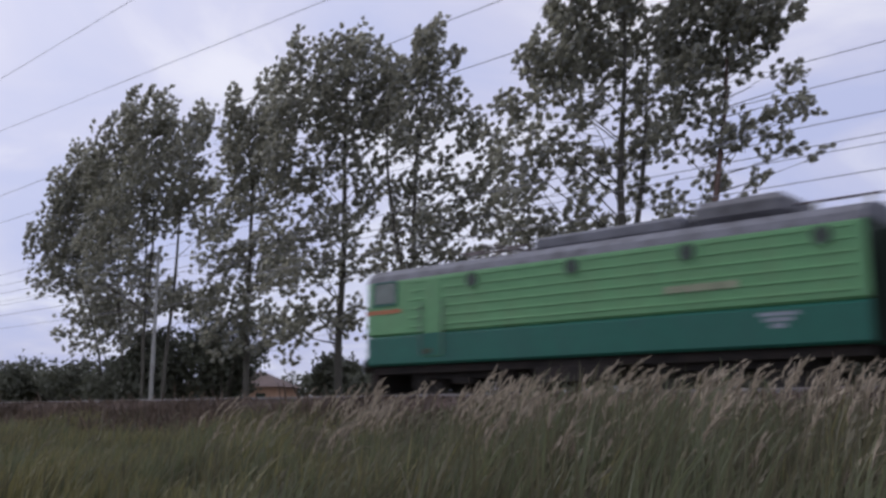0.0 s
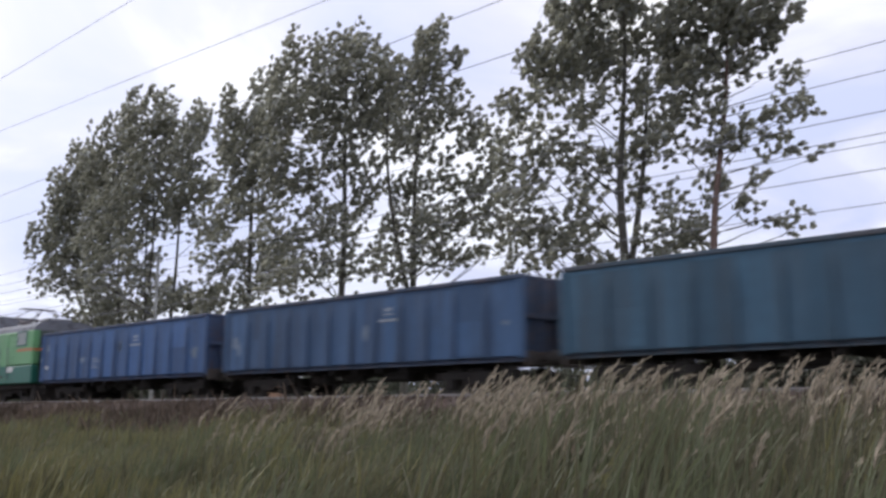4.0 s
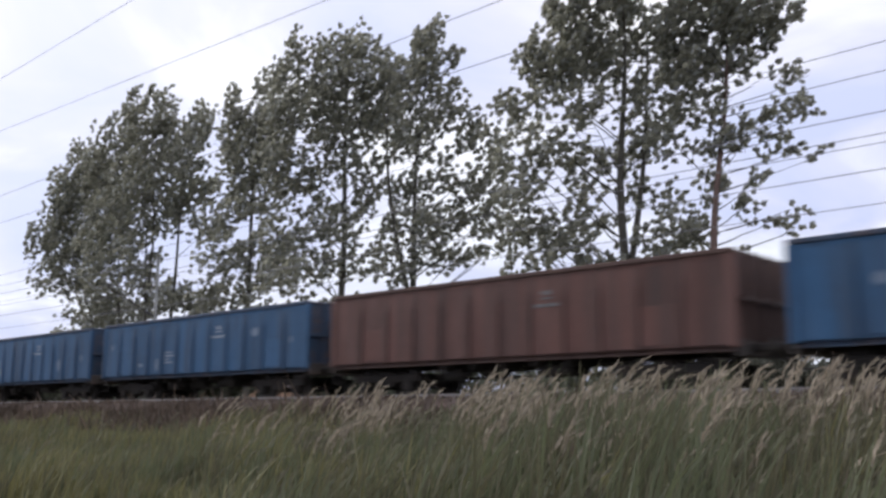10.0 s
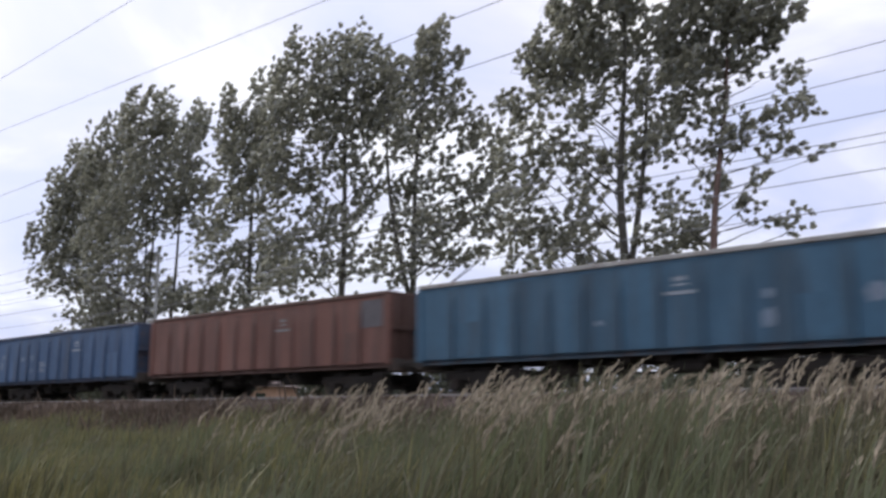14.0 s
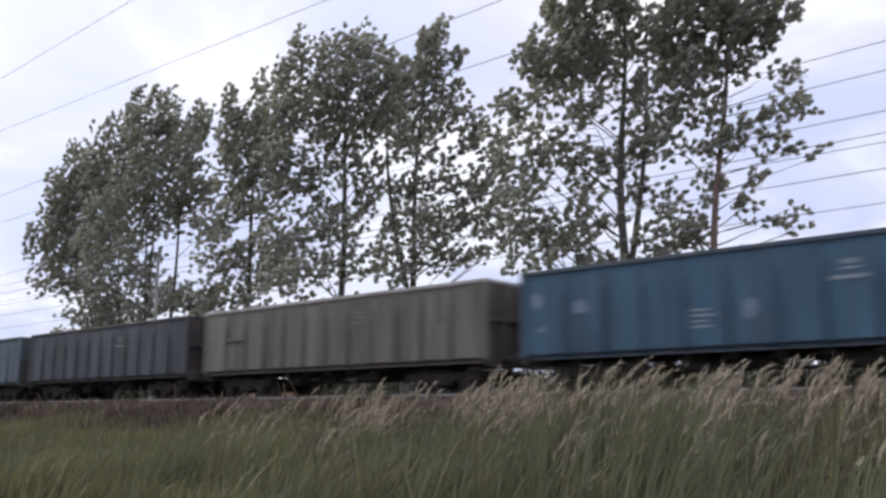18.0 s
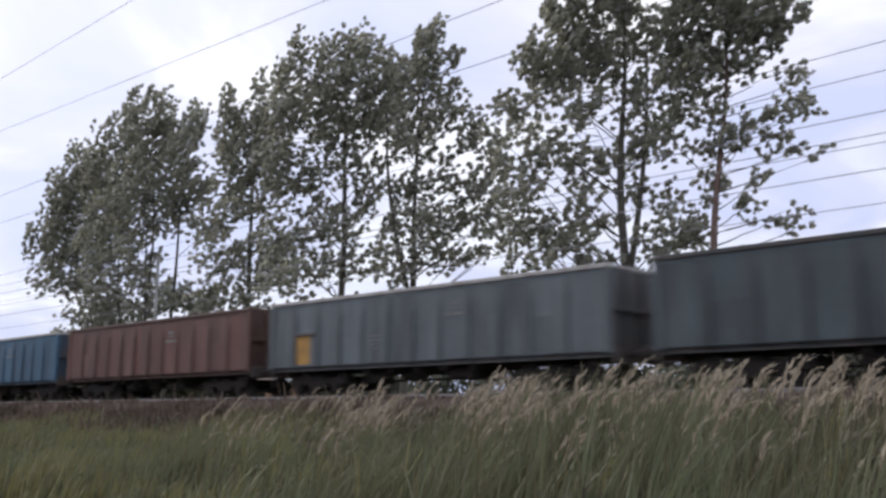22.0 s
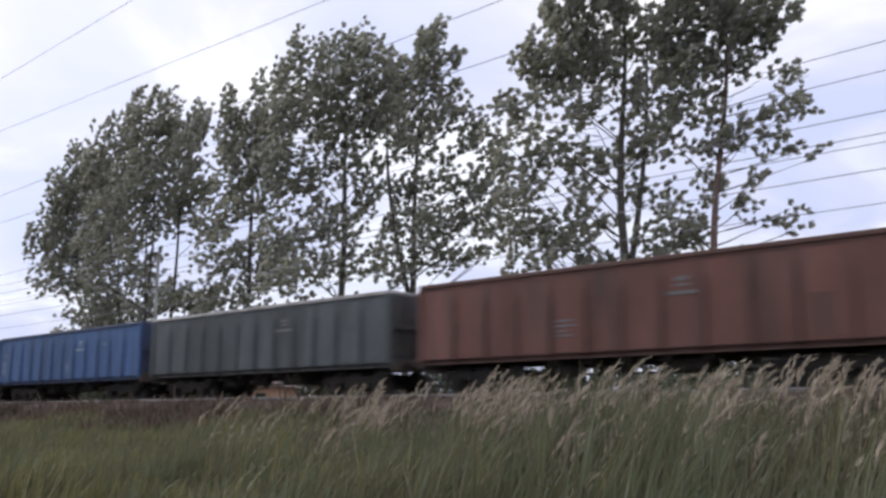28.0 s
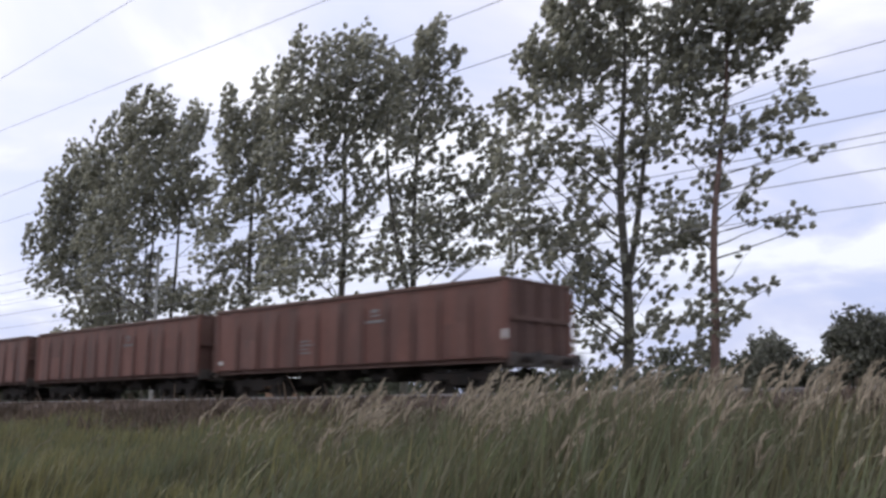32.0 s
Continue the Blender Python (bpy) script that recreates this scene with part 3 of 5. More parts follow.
poplar(-46.3, 33, 21.2,
       [(-1.6, 19.3, 0.6, 1.34), (-1.9, 17.4, 0.63, 1.54), (-0.8, 18.3, 0.99, 1.62), (0.5, 19.7, 0.6, 1.79), (-0.2, 16.4, 1.69, 1.61), (1.2, 17.8, 0.85, 1.47)],
       [(-1.7, 14.7, 1.19, 1.37), (0.6, 14.5, 1.47, 1.37), (-0.5, 13.0, 1.6, 1.14), (-2.3, 12.0, 1.04, 1.14), (-2.4, 9.9, 1.17, 1.4), (-0.4, 10.0, 1.65, 1.4), (-2.9, 7.4, 0.96, 1.1), (-0.7, 7.3, 1.44, 1.24), (1.4, 9.6, 1.38, 1.4), (-1.3, 5.1, 1.36, 1.36), (1.2, 5.4, 1.7, 1.36)],
       15, 0.0, leaf=1.25, low=1.34)
poplar(-37.9, 33, 22.1,
       [(-2.8, 20.5, 0.71, 1.5), (-3.3, 18.7, 0.83, 1.41), (-1.4, 20.7, 0.58, 1.43), (-0.2, 20.9, 0.77, 1.37), (0.9, 20.5, 0.64, 1.22), (1.8, 20.8, 0.68, 1.43), (2.6, 19.5, 0.64, 1.15), (-1.6, 18.5, 1.21, 1.34), (0.1, 18.5, 1.34, 1.34), (1.6, 18.2, 1.21, 1.34), (-2.8, 16.6, 1.4, 1.33), (-0.9, 16.3, 1.46, 1.39), (1.0, 16.1, 1.39, 1.26), (2.6, 17.1, 0.83, 1.2), (-3.8, 14.4, 1.13, 1.24)],
       [(-2.0, 14.1, 1.26, 1.17), (-0.1, 13.8, 1.38, 1.11), (1.4, 13.7, 1.01, 1.04), (-3.2, 12.4, 1.31, 1.16), (-1.4, 11.8, 1.19, 1.03), (-3.9, 10.3, 1.18, 1.14), (-2.2, 9.9, 1.3, 1.01), (-0.1, 10.3, 1.3, 0.89), (-1.3, 8.2, 1.6, 1.06), (-3.2, 7.6, 1.17, 1.06), (0.6, 8.7, 1.42, 0.88), (-1.3, 5.7, 1.47, 1.17), (-3.0, 4.6, 1.28, 1.16), (0.4, 5.7, 0.98, 1.05), (1.6, 12.0, 1.0, 0.96)],
       16, 0.2, trunk_r=0.24, leaf=1.2, low=1.17)
poplar(-33.0, 33, 21.3,
       [(1.5, 20.2, 0.54, 1.15), (0.9, 19.3, 0.66, 1.08), (-0.1, 19.0, 0.72, 1.01), (2.4, 18.9, 0.54, 0.51), (1.0, 18.1, 1.02, 1.01)],
       [(0.1, 17.1, 1.01, 1.19), (2.2, 17.3, 0.83, 0.94), (0.7, 15.9, 1.19, 1.12), (2.2, 15.5, 1.01, 0.93), (3.7, 15.0, 1.01, 0.92), (-0.5, 14.7, 0.89, 0.98), (0.7, 14.1, 1.24, 0.98), (2.2, 14.1, 1.06, 0.67), (4.1, 13.6, 0.65, 0.49), (3.4, 11.9, 1.17, 0.78), (4.5, 11.1, 0.64, 0.66), (1.3, 12.2, 1.35, 0.85), (-0.4, 12.2, 0.82, 0.85), (-0.7, 10.2, 1.05, 0.95), (1.3, 10.2, 1.34, 0.95), (3.1, 10.2, 0.87, 0.65), (0.7, 8.7, 1.56, 0.82), (2.5, 8.4, 1.15, 0.76)]
       + [(4.8, 9.3, 0.46, 0.35), (-0.7, 7.8, 1.04, 0.94), (4.4, 12.5, 0.82, 0.85), (3.9, 10.5, 0.87, 0.77), (3.9, 8.6, 0.69, 0.47)],
       17, 1.2, second=-1.9, trunk_r=0.22, leaf=1.14, thick=1.1, low=1.25)
poplar(-20.2, 33, 20.4,
       [(-2.5, 17.7, 0.84, 1.37), (-1.1, 18.2, 1.24, 1.38), (0.3, 18.2, 1.14, 1.38), (-2.0, 19.6, 1.37, 1.29), (-0.1, 20.1, 1.64, 1.29), (-3.9, 15.8, 0.68, 0.78), (-3.1, 15.1, 1.07, 1.03), (-1.9, 15.4, 1.12, 1.19), (-0.7, 15.7, 1.03, 1.19), (1.5, 16.7, 0.79, 1.2), (-1.6, 16.8, 1.08, 0.83), (0.1, 16.6, 1.03, 0.89)],
       [(-5.0, 13.9, 0.49, 0.66), (-4.2, 13.4, 0.82, 0.81), (-3.0, 13.1, 1.11, 1.06), (-1.5, 12.9, 1.11, 1.06), (-5.1, 12.3, 0.58, 0.65), (-4.0, 11.6, 1.06, 0.9), (-2.3, 11.3, 1.01, 0.8), (-0.9, 10.9, 1.0, 0.89), (-3.7, 9.9, 1.1, 0.79), (-4.7, 9.4, 0.67, 0.63), (-1.8, 9.4, 0.9, 0.78), (-0.7, 8.7, 0.9, 0.78), (1.0, 13.6, 0.87, 1.12), (1.6, 12.1, 0.87, 0.9), (1.3, 9.7, 1.19, 0.64), (-3.7, 7.7, 0.94, 0.87), (-4.7, 7.7, 0.52, 0.34), (-2.9, 6.7, 0.75, 0.76)]
       + [(-1.5, 6.5, 1.08, 0.95), (1.2, 7.4, 0.99, 0.86), (-1.9, 4.6, 0.51, 1.08), (-0.8, 5.1, 0.75, 0.85), (0.9, 5.6, 0.84, 0.76), (1.0, 3.9, 0.93, 0.7), (0.3, 14.4, 0.92, 1.23), (0.2, 11.6, 0.91, 1.1), (2.2, 7.9, 0.9, 0.82), (-1.4, 3.3, 1.02, 0.42), (1.7, 14.4, 0.83, 1.13), (1.1, 11.9, 0.72, 1.0), (-3.3, 8.5, 1.18, 0.73), (-4.3, 7.0, 0.94, 0.53), (-5.0, 10.8, 0.67, 0.74), (-4.8, 8.5, 0.71, 0.58), (-2.6, 8.0, 0.85, 0.72), (-2.4, 5.6, 0.61, 0.71)],
       18, 0.4, trunk_r=0.26, second=1.0, leaf=1.14, thick=1.0, low=0.98)
poplar(-16.5, 33, 19.0,
       [(-0.6, 16.4, 1.01, 1.23), (0.6, 16.9, 1.15, 1.23), (2.0, 16.9, 1.06, 1.14), (3.3, 16.6, 0.64, 0.93), (0.0, 14.7, 1.0, 0.97), (1.6, 14.7, 1.0, 0.87), (2.9, 15.5, 0.64, 0.58), (1.1, 18.4, 1.39, 1.0), (-0.4, 15.5, 0.96, 0.73), (1.0, 15.7, 1.01, 0.73), (2.2, 15.9, 0.83, 0.68)],
       [(-0.3, 13.0, 0.82, 0.86), (1.3, 13.1, 0.68, 0.62), (2.7, 14.1, 0.68, 0.29), (4.3, 14.2, 0.73, 0.31), (4.0, 13.3, 0.63, 0.29), (3.5, 12.5, 0.77, 0.28), (2.6, 12.2, 0.63, 0.38), (1.8, 11.4, 0.81, 0.47), (3.4, 10.9, 0.81, 0.23), (0.1, 11.3, 0.67, 0.75), (2.2, 9.1, 0.49, 0.32), (3.0, 8.5, 0.75, 0.25), (3.2, 7.6, 0.4, 0.18), (-0.1, 7.9, 0.66, 0.59), (-1.0, 8.4, 0.75, 0.59), (1.9, 6.8, 0.2, 0.49), (-0.2, 6.1, 0.74, 0.67), (1.1, 5.4, 0.66, 0.15)]
       + [(2.2, 5.5, 0.7, 0.13), (-0.7, 4.1, 0.74, 0.65), (0.5, 4.2, 0.43, 0.57), (-1.2, 11.6, 0.67, 0.89), (0.7, 11.9, 0.77, 0.89), (0.6, 9.7, 0.62, 0.69), (1.6, 12.0, 0.72, 0.52), (3.3, 11.7, 0.72, 0.26), (4.5, 12.7, 0.45, 0.17), (4.1, 10.6, 0.54, 0.14), (1.6, 9.3, 0.49, 0.32), (2.4, 8.1, 0.62, 0.2), (-0.3, 3.1, 0.52, 0.56), (-0.7, 14.2, 0.77, 0.87)],
       19, 1.6, bark=M_BARK_RED, trunk_r=0.2, leaf=1.1, thick=1.1, low=1.1,
       label="tall poplar with a reddish trunk and wind-blown leaves")


def bush(x, y, w, h, seed, label="dense dark green bush beyond the railway", leaf=0.3, n=300, z_off=0.0, mat=None):
    """A rounded shrub: short stems and leaf clumps over an uneven dome."""
    rng = np.random.RandomState(seed)
    z0 = float(ground_z(np.array(x), np.array(y)))
    t = tagged(empty("bush", pose(x, y, z0 + z_off)), label, "bush", "bushes beyond the tracks")
    verts, faces = [], []
    centres = []
    for i in range(9):
        a = i * 2.4
        d = Vector((math.cos(a) * w * 0.3, math.sin(a) * w * 0.3, h * rng.uniform(0.5, 0.8)))
        tube(verts, faces, [Vector((0, 0, -0.1)), d * 0.5 + Vector((0, 0, 0.1)), d], [0.09, 0.06, 0.02], 5)
    part("stems", mesh_from("stems", verts, faces, M_BARK, True), t)
    lobes = [(rng.uniform(-0.32, 0.32) * w, rng.uniform(-0.3, 0.3) * w, rng.uniform(0.3, 0.68) * h, rng.uniform(0.2, 0.34)) for _ in range(9)]
    for i in range(n):
        lx, ly, lz, lr = lobes[i % 9]
        v = rng.normal(0, 1, 3)
        v /= np.linalg.norm(v)
        k = rng.uniform(0.55, 1.0)
        c = np.array([lx, ly, lz]) + v * np.array([w, w, h]) * lr * k
        c[2] = max(0.15, c[2])
        centres.append(c)
    quads = leaf_quads(np.array(centres), np.full(n, leaf * 0.9), 16, leaf, rng)
    part("crown", mesh_quads("crown", quads, mat or M_BUSH), t)["kind"] = "stuff"
    return t


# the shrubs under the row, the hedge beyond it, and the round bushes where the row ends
ROUND_BUSH = "rounded grey-green bush in the field beyond the tracks"
bush(-61.0, 37.0, 7.6, 7.6, 31, n=420)
bush(-67.5, 37.5, 7.0, 6.0, 32)
bush(-57.0, 38.5, 5.6, 8.4, 33, n=420)
bush(-71.0, 40.0, 7.0, 3.8, 34)
bush(-43.6, 38.5, 4.4, 4.6, 35)
bush(-38.6, 36.5, 4.5, 3.6, 36)
bush(-128.0, 52.0, 12.0, 8.2, 37, leaf=0.45)
bush(-118.0, 52.0, 11.0, 8.0, 38, leaf=0.45)
bush(-108.0, 52.0, 10.0, 7.4, 39, leaf=0.45)
# these three carry the haze in their leaf colour
bush(-24.6, 57.0, 5.4, 6.0, 40, leaf=0.26, n=520, mat=M_BUSH_HAZED, label=ROUND_BUSH)
bush(-18.9, 57.0, 6.6, 9.5, 41, leaf=0.26, n=620, mat=M_BUSH_HAZED, label=ROUND_BUSH)
bush(-12.0, 57.0, 7.8, 14.2, 42, leaf=0.26, n=620, mat=M_BUSH_HAZED, label=ROUND_BUSH)
bush(-21.4, 62.0, 4.0, 4.3, 43, leaf=0.28)
bush(-31.0, 60.0, 5.0, 4.3, 44, leaf=0.28)


def far_hedge():
    """A long low hedge at the far edge of the fields, ragged along its top."""
    rng = np.random.RandomState(91)
    n = 5200
    x = rng.uniform(-190, 25, n)
    crest = 4.55 + 0.5 * np.sin(x * 0.31) + 0.4 * np.sin(x * 0.83 + 1) + 0.3 * np.sin(x * 1.9)
    y = 64 + rng.normal(0, 0.9, n) + 0.03 * np.abs(x + 30)
    z = ground_z(x, y) + crest * rng.uniform(0.03, 1.0, n) ** 0.8
    quads = leaf_quads(np.stack([x, y, z], 1), np.full(n, 0.4), 9, 0.42, rng)
    tagged(new("far_hedge", mesh_quads("far_hedge", quads, M_BUSH)), "long ragged dark hedge far beyond the railway", "hedge", kind="stuff")


far_hedge()


def house():
    h = tagged(empty("house", pose(-80.8, 57.0, 0.95, rz=33)), "low house with orange plaster and a brown hipped roof", "house")
    part("wall", boxes("wall", M_PLASTER, (-5.0, 5.0, -3.2, 3.2, -0.6, 3.05)), h)
    verts = [(-5.5, -3.7, 2.95), (5.5, -3.7, 2.95), (5.5, 3.7, 2.95), (-5.5, 3.7, 2.95), (-2.6, 0, 4.5), (2.6, 0, 4.5)]
    part("roof", mesh_from("roof", verts, [(0, 1, 5, 4), (2, 3, 4, 5), (1, 2, 5), (3, 0, 4), (3, 2, 1, 0)], M_TILE), h)
    win = boxes("window", M_GLASS, (-0.5, 0.5, -0.05, 0.05, 0, 1.1))
    for wx in (-3.4, -1.1, 1.1, 3.4):
        part("window", win, h, (wx, -3.22, 1.2))


house()


# ---------------------------------------------------------------- grass
def tall_share(x, y):
    """1 where the tall plumed reed grass stands, 0 on the shorter meadow."""
    return np.clip((x + 1.5 * y + 0.8) / (0.75 * y + 0.5), 0, 1)


def blades(n, seed, kind, meadow=False):
    """Bent blade strips, (n, 4, 2, 3)."""
    rng = np.random.RandomState(seed)
    y = 4.9 + (12.0 - 4.9) * rng.uniform(0, 1, n * 3) ** 0.9
    x = -2.95 * y + rng.uniform(0, 1, n * 3) ** 0.9 * 3.05 * y
    if kind == "short":
        keep = rng.uniform(0, 1, n * 3) < (y > 5.2) * (0.08 + 0.92 * tall_share(x, y)) * np.clip((y - 4.9) / 3.5, 0.12, 1) * np.clip(0.5 + 0.6 * np.sin(x * 1.3 - y * 1.9), 0.1, 1)
    elif kind == "stalk":
        keep = rng.uniform(0, 1, n * 3) < tall_share(x, y) * (0.03 + 0.97 * np.clip((y - 6.3) / 2.5, 0, 1)) * (y > 5.6) * np.clip(0.55 + 0.7 * np.sin(x * 1.9 + y * 2.3 + 1.5 * np.sin(x * 0.7)), 0.05, 1)
    else:
        keep = rng.uniform(0, 1, n * 3) < ((1.0 - tall_share(x, y)) * 0.9 + 0.06 if meadow else 0.34)
    x, y = x[keep][:n], y[keep][:n]
    n = len(x)
    tuft = np.ones(n)
    tuft_lean = np.zeros((n, 2))
    if kind == "blade":
        group = rng.randint(0, max(1, n // 22), n)
        x = x[group] + rng.normal(0, 0.13, n) + 0.0
        y = np.clip(y[group] + rng.normal(0, 0.13, n), 4.7, 12.3)
        tuft = rng.uniform(0.6, 1.3, n)[group]
        tuft_lean = rng.normal(0, 0.3, (n, 2))[group]
    ts = tall_share(x, y)
    patch = 0.5 + 0.5 * np.sin(x * 0.8 + 1.7 * np.sin(y * 0.7))
    if kind == "short":
        h = rng.uniform(0.5, 1.0, n) * (0.75 + 0.3 * ts)
        w = np.full(n, 0.004)
        bend = rng.uniform(0.08, 0.24, n)
    elif kind == "stalk":
        h = rng.uniform(0.95, 1.45, n) * (0.68 + 0.32 * ts) * (0.8 + 0.2 * np.clip((y - 5.0) / 3.0, 0, 1))
        w = np.full(n, 0.004)
        bend = rng.uniform(0.05, 0.18, n)
    else:
        h = rng.uniform(0.32, 0.66, n) * (1 + 0.75 * ts) * (0.8 + 0.35 * patch) * tuft
        w = rng.uniform(0.006, 0.017, n)
        bend = rng.uniform(0.12, 0.5, n)
    z = ground_z(x, y) - 0.02
    dirn = rng.normal(0, 0.45 if kind == 'blade' else 0.28, (n, 2)) + np.array([LEE.x, LEE.y]) * (0.6 if kind == 'blade' else 0.9) + tuft_lean
    side = rng.normal(0, 1, (n, 2))
    side /= np.linalg.norm(side, axis=1)[:, None]
    rows = []
    for f, taper in ((0.0, 1.0), (0.4, 0.9), (0.75, 0.65), (1.0, 0.15 if kind != "stalk" else 0.6)):
        cx = x + dirn[:, 0] * bend * h * f ** 2
        cy = y + dirn[:, 1] * bend * h * f ** 2
        cz = z + h * (f - 0.25 * bend * f ** 2)
        a = np.stack([cx - side[:, 0] * w * taper, cy - side[:, 1] * w * taper, cz], 1)
        b = np.stack([cx + side[:, 0] * w * taper, cy + side[:, 1] * w * taper, cz], 1)
        rows.append(np.stack([a, b], 1))
    return np.stack(rows, 1), dirn, bend


def plumes(stalks, dirn, seed):
    """Feathery seed heads on the stalks: loose narrow flakes round a drooping tip."""
    rng = np.random.RandomState(seed)
    tip = stalks[:, 3].mean(1)
    below = stalks[:, 2].mean(1)
    axis = tip - below
    axis /= np.linalg.norm(axis, axis=1)[:, None]
    out = np.concatenate([dirn, np.zeros((len(dirn), 1))], 1)
    quads = []
    ln = rng.uniform(0.27, 0.46, len(tip))[:, None]
    for k in range(18):
        f = k / 17.0
        c = tip - axis * ln * (0.6 - 0.9 * f) + out * ln * 0.3 * f ** 2 - np.array([0, 0, 1]) * ln * 0.14 * f ** 3
        d = axis * (0.9 - 0.35 * f * f) + out * 0.55 * f - np.array([0, 0, 1]) * 0.2 * f * f + rng.normal(0, 0.12, (len(tip), 3))
        d /= np.linalg.norm(d, axis=1)[:, None]
        s = np.cross(d, rng.normal(0, 1, (len(tip), 3)))
        s /= np.linalg.norm(s, axis=1)[:, None]
        wl_ = ln * rng.uniform(0.2, 0.36, (len(tip), 1))
        ww = ln * 0.041 * (1.0 - 0.6 * abs(f - 0.35) * 1.5)
        c = c + s * ww * rng.normal(0, 0.7, (len(tip), 1))
        quads.append(np.stack([c, c + d * wl_ * 0.5 + s * ww, c + d * wl_, c + d * wl_ * 0.5 - s * ww], 1))
    return np.concatenate(quads, 0)


GRASS_LAYERS = []
for layer in range(7):
    rows, _, _ = blades(9000, 100 + layer, "blade", layer in (3, 5))
    ob = tagged(new("meadow_grass", mesh_strips("meadow_grass", rows, (M_BLADE, M_BLADE, M_BLADE_DULL, M_BLADE_YELLOW, M_BLADE_DULL, M_BLADE_YELLOW, M_BLADE)[layer])),
                "tangled green meadow grass bending in the wind", "grass", kind="stuff")
    GRASS_LAYERS.append((ob, layer * 1.3, 0.02))


def wide_meadow():
    """The meadow goes on to both sides and behind."""
    rng = np.random.RandomState(61)
    n = 16000
    x = rng.uniform(-45, 30, n)
    y = rng.uniform(-9, 12, n)
    keep = (np.hypot(x, y) > 3.0) & ((y < 4.9) | (x > 0.1 * y) | (x < -2.95 * y))
    keep &= ~((y > 0.5) & (y <= 5.2) & (x < 0.3 * y + 1.0) & (x > -3.2 * y - 1.0))
    x, y = x[keep], y[keep]
    n = len(x)
    h = rng.uniform(0.3, 0.6, n)
    lean = rng.normal(0, 0.5, (n, 2)) + np.array([LEE.x, LEE.y]) * 0.4
    side = rng.normal(0, 1, (n, 2))
    side /= np.linalg.norm(side, axis=1)[:, None]
    z = ground_z(x, y) - 0.02
    rows = []
    for f, wd in ((0.0, 0.012), (0.55, 0.01), (1.0, 0.002)):
        c = np.stack([x + lean[:, 0] * h * 0.5 * f * f, y + lean[:, 1] * h * 0.5 * f * f, z + h * f], 1)
        o = np.concatenate([side * wd, np.zeros((n, 1))], 1)
        rows.append(np.stack([c - o, c + o], 1))
    tagged(new("meadow_grass", mesh_strips("meadow_grass", np.stack(rows, 1), M_BLADE)), "tangled green meadow grass bending in the wind", "grass", kind="stuff")


wide_meadow()
for layer in range(4):
    st, dirn, _ = blades(305, 200 + layer, "stalk")
    host = tagged(new("reed_grass", mesh_strips("reed_grass", st, M_STRAW)), "tall dry reed grass with pale tan plumes in the wind", "grass", kind="stuff")
    pl = part("plumes", mesh_quads("plumes", plumes(st, dirn, 300 + layer), M_PLUME), host, label="pale tan feathery seed heads")
    pl["kind"] = "stuff"
    GRASS_LAYERS.append((host, 0.7 + layer * 1.7, 0.045))


for layer in range(3):
    st, dirn, _ = blades(300, 400 + layer, "short")
    host = tagged(new("low_reed_grass", mesh_strips("low_reed_grass", st, M_STRAW)), "shorter reed grass with dull olive seed heads", "grass", kind="stuff")
    pl = part("plumes", mesh_quads("plumes", plumes(st, dirn, 500 + layer), M_PLUME_DULL), host, label="dull olive seed heads")
    pl["kind"] = "stuff"
    GRASS_LAYERS.append((host, 0.3 + layer * 2.1, 0.03))


def bank_weeds():
    rng = np.random.RandomState(77)
    n = 52000
    y = 11.0 + 3.5 * rng.uniform(0, 1, n) ** 0.6
    x = rng.uniform(-75, 12, n)
    h = rng.uniform(0.12, 0.36, n) * (1 + 0.35 * np.sin(x * 1.1 + np.sin(y * 3)) + 0.25 * np.sin(x * 3.7))
    h *= np.where(rng.uniform(0, 1, n) > 0.97, 2.0, 1.0) * np.where(y > 13.6, 0.28, 1.0)
    z = np.maximum(ground_z(x, y), np.interp(y, [13.15, 13.85, 17.0], [0.9, 1.62, 1.62])) - 0.02
    lean = rng.normal(0, 0.35, (n, 2))
    side = rng.normal(0, 1, (n, 2))
    side /= np.linalg.norm(side, axis=1)[:, None]
    w = rng.uniform(0.008, 0.03, n)
    rows = []
    for f, tp in ((0, 0.6), (0.6, 1.0), (1.0, 0.4)):
        c = np.stack([x + lean[:, 0] * h * f, y + lean[:, 1] * h * f, z + h * f], 1)
        o = np.concatenate([side * (w * tp)[:, None], np.zeros((n, 1))], 1)
        rows.append(np.stack([c - o, c + o], 1))
    tagged(new("bank_weeds", mesh_strips("bank_weeds", np.stack(rows, 1), M_WEED)), "dry brown weeds covering the railway bank", "weeds", kind="stuff")


bank_weeds()


def white_stone(x, y):
    """A pale lump of limestone lying in the weeds of the bank."""
    bm = bmesh.new()
    bmesh.ops.create_icosphere(bm, subdivisions=2, radius=0.1)
    for v in bm.verts:
        v.co = Vector((v.co.x * 1.2, v.co.y, v.co.z * 0.75)) * (1 + 0.35 * noise.noise(v.co * 14))
    ob = new("stone", mesh_of("stone", bm, M_MARK))
    ob.location = (x, y, float(ground_z(np.array(x), np.array(y))) + 0.05)
    tagged(ob, "pale limestone lump lying among bank weeds", "stone")


white_stone(-22.42, 13.40)


# ---------------------------------------------------------------- open wagons
BODY = 12.86
HALF = 1.42
BOGIE = 4.5
RIBS = [6.43 + 1.02 * k for k in range(-4, 5)] + [1.25, 11.61]
CACHE = {}
WHEELS = {}     # wheels that stand alike on their bogies: (place along, side, radius)
PALE_RIMS = ("olive beige", "pale grey", "teal", "grey green")


def shared(key, make):
    if key not in CACHE:
        CACHE[key] = make()
    return CACHE[key]


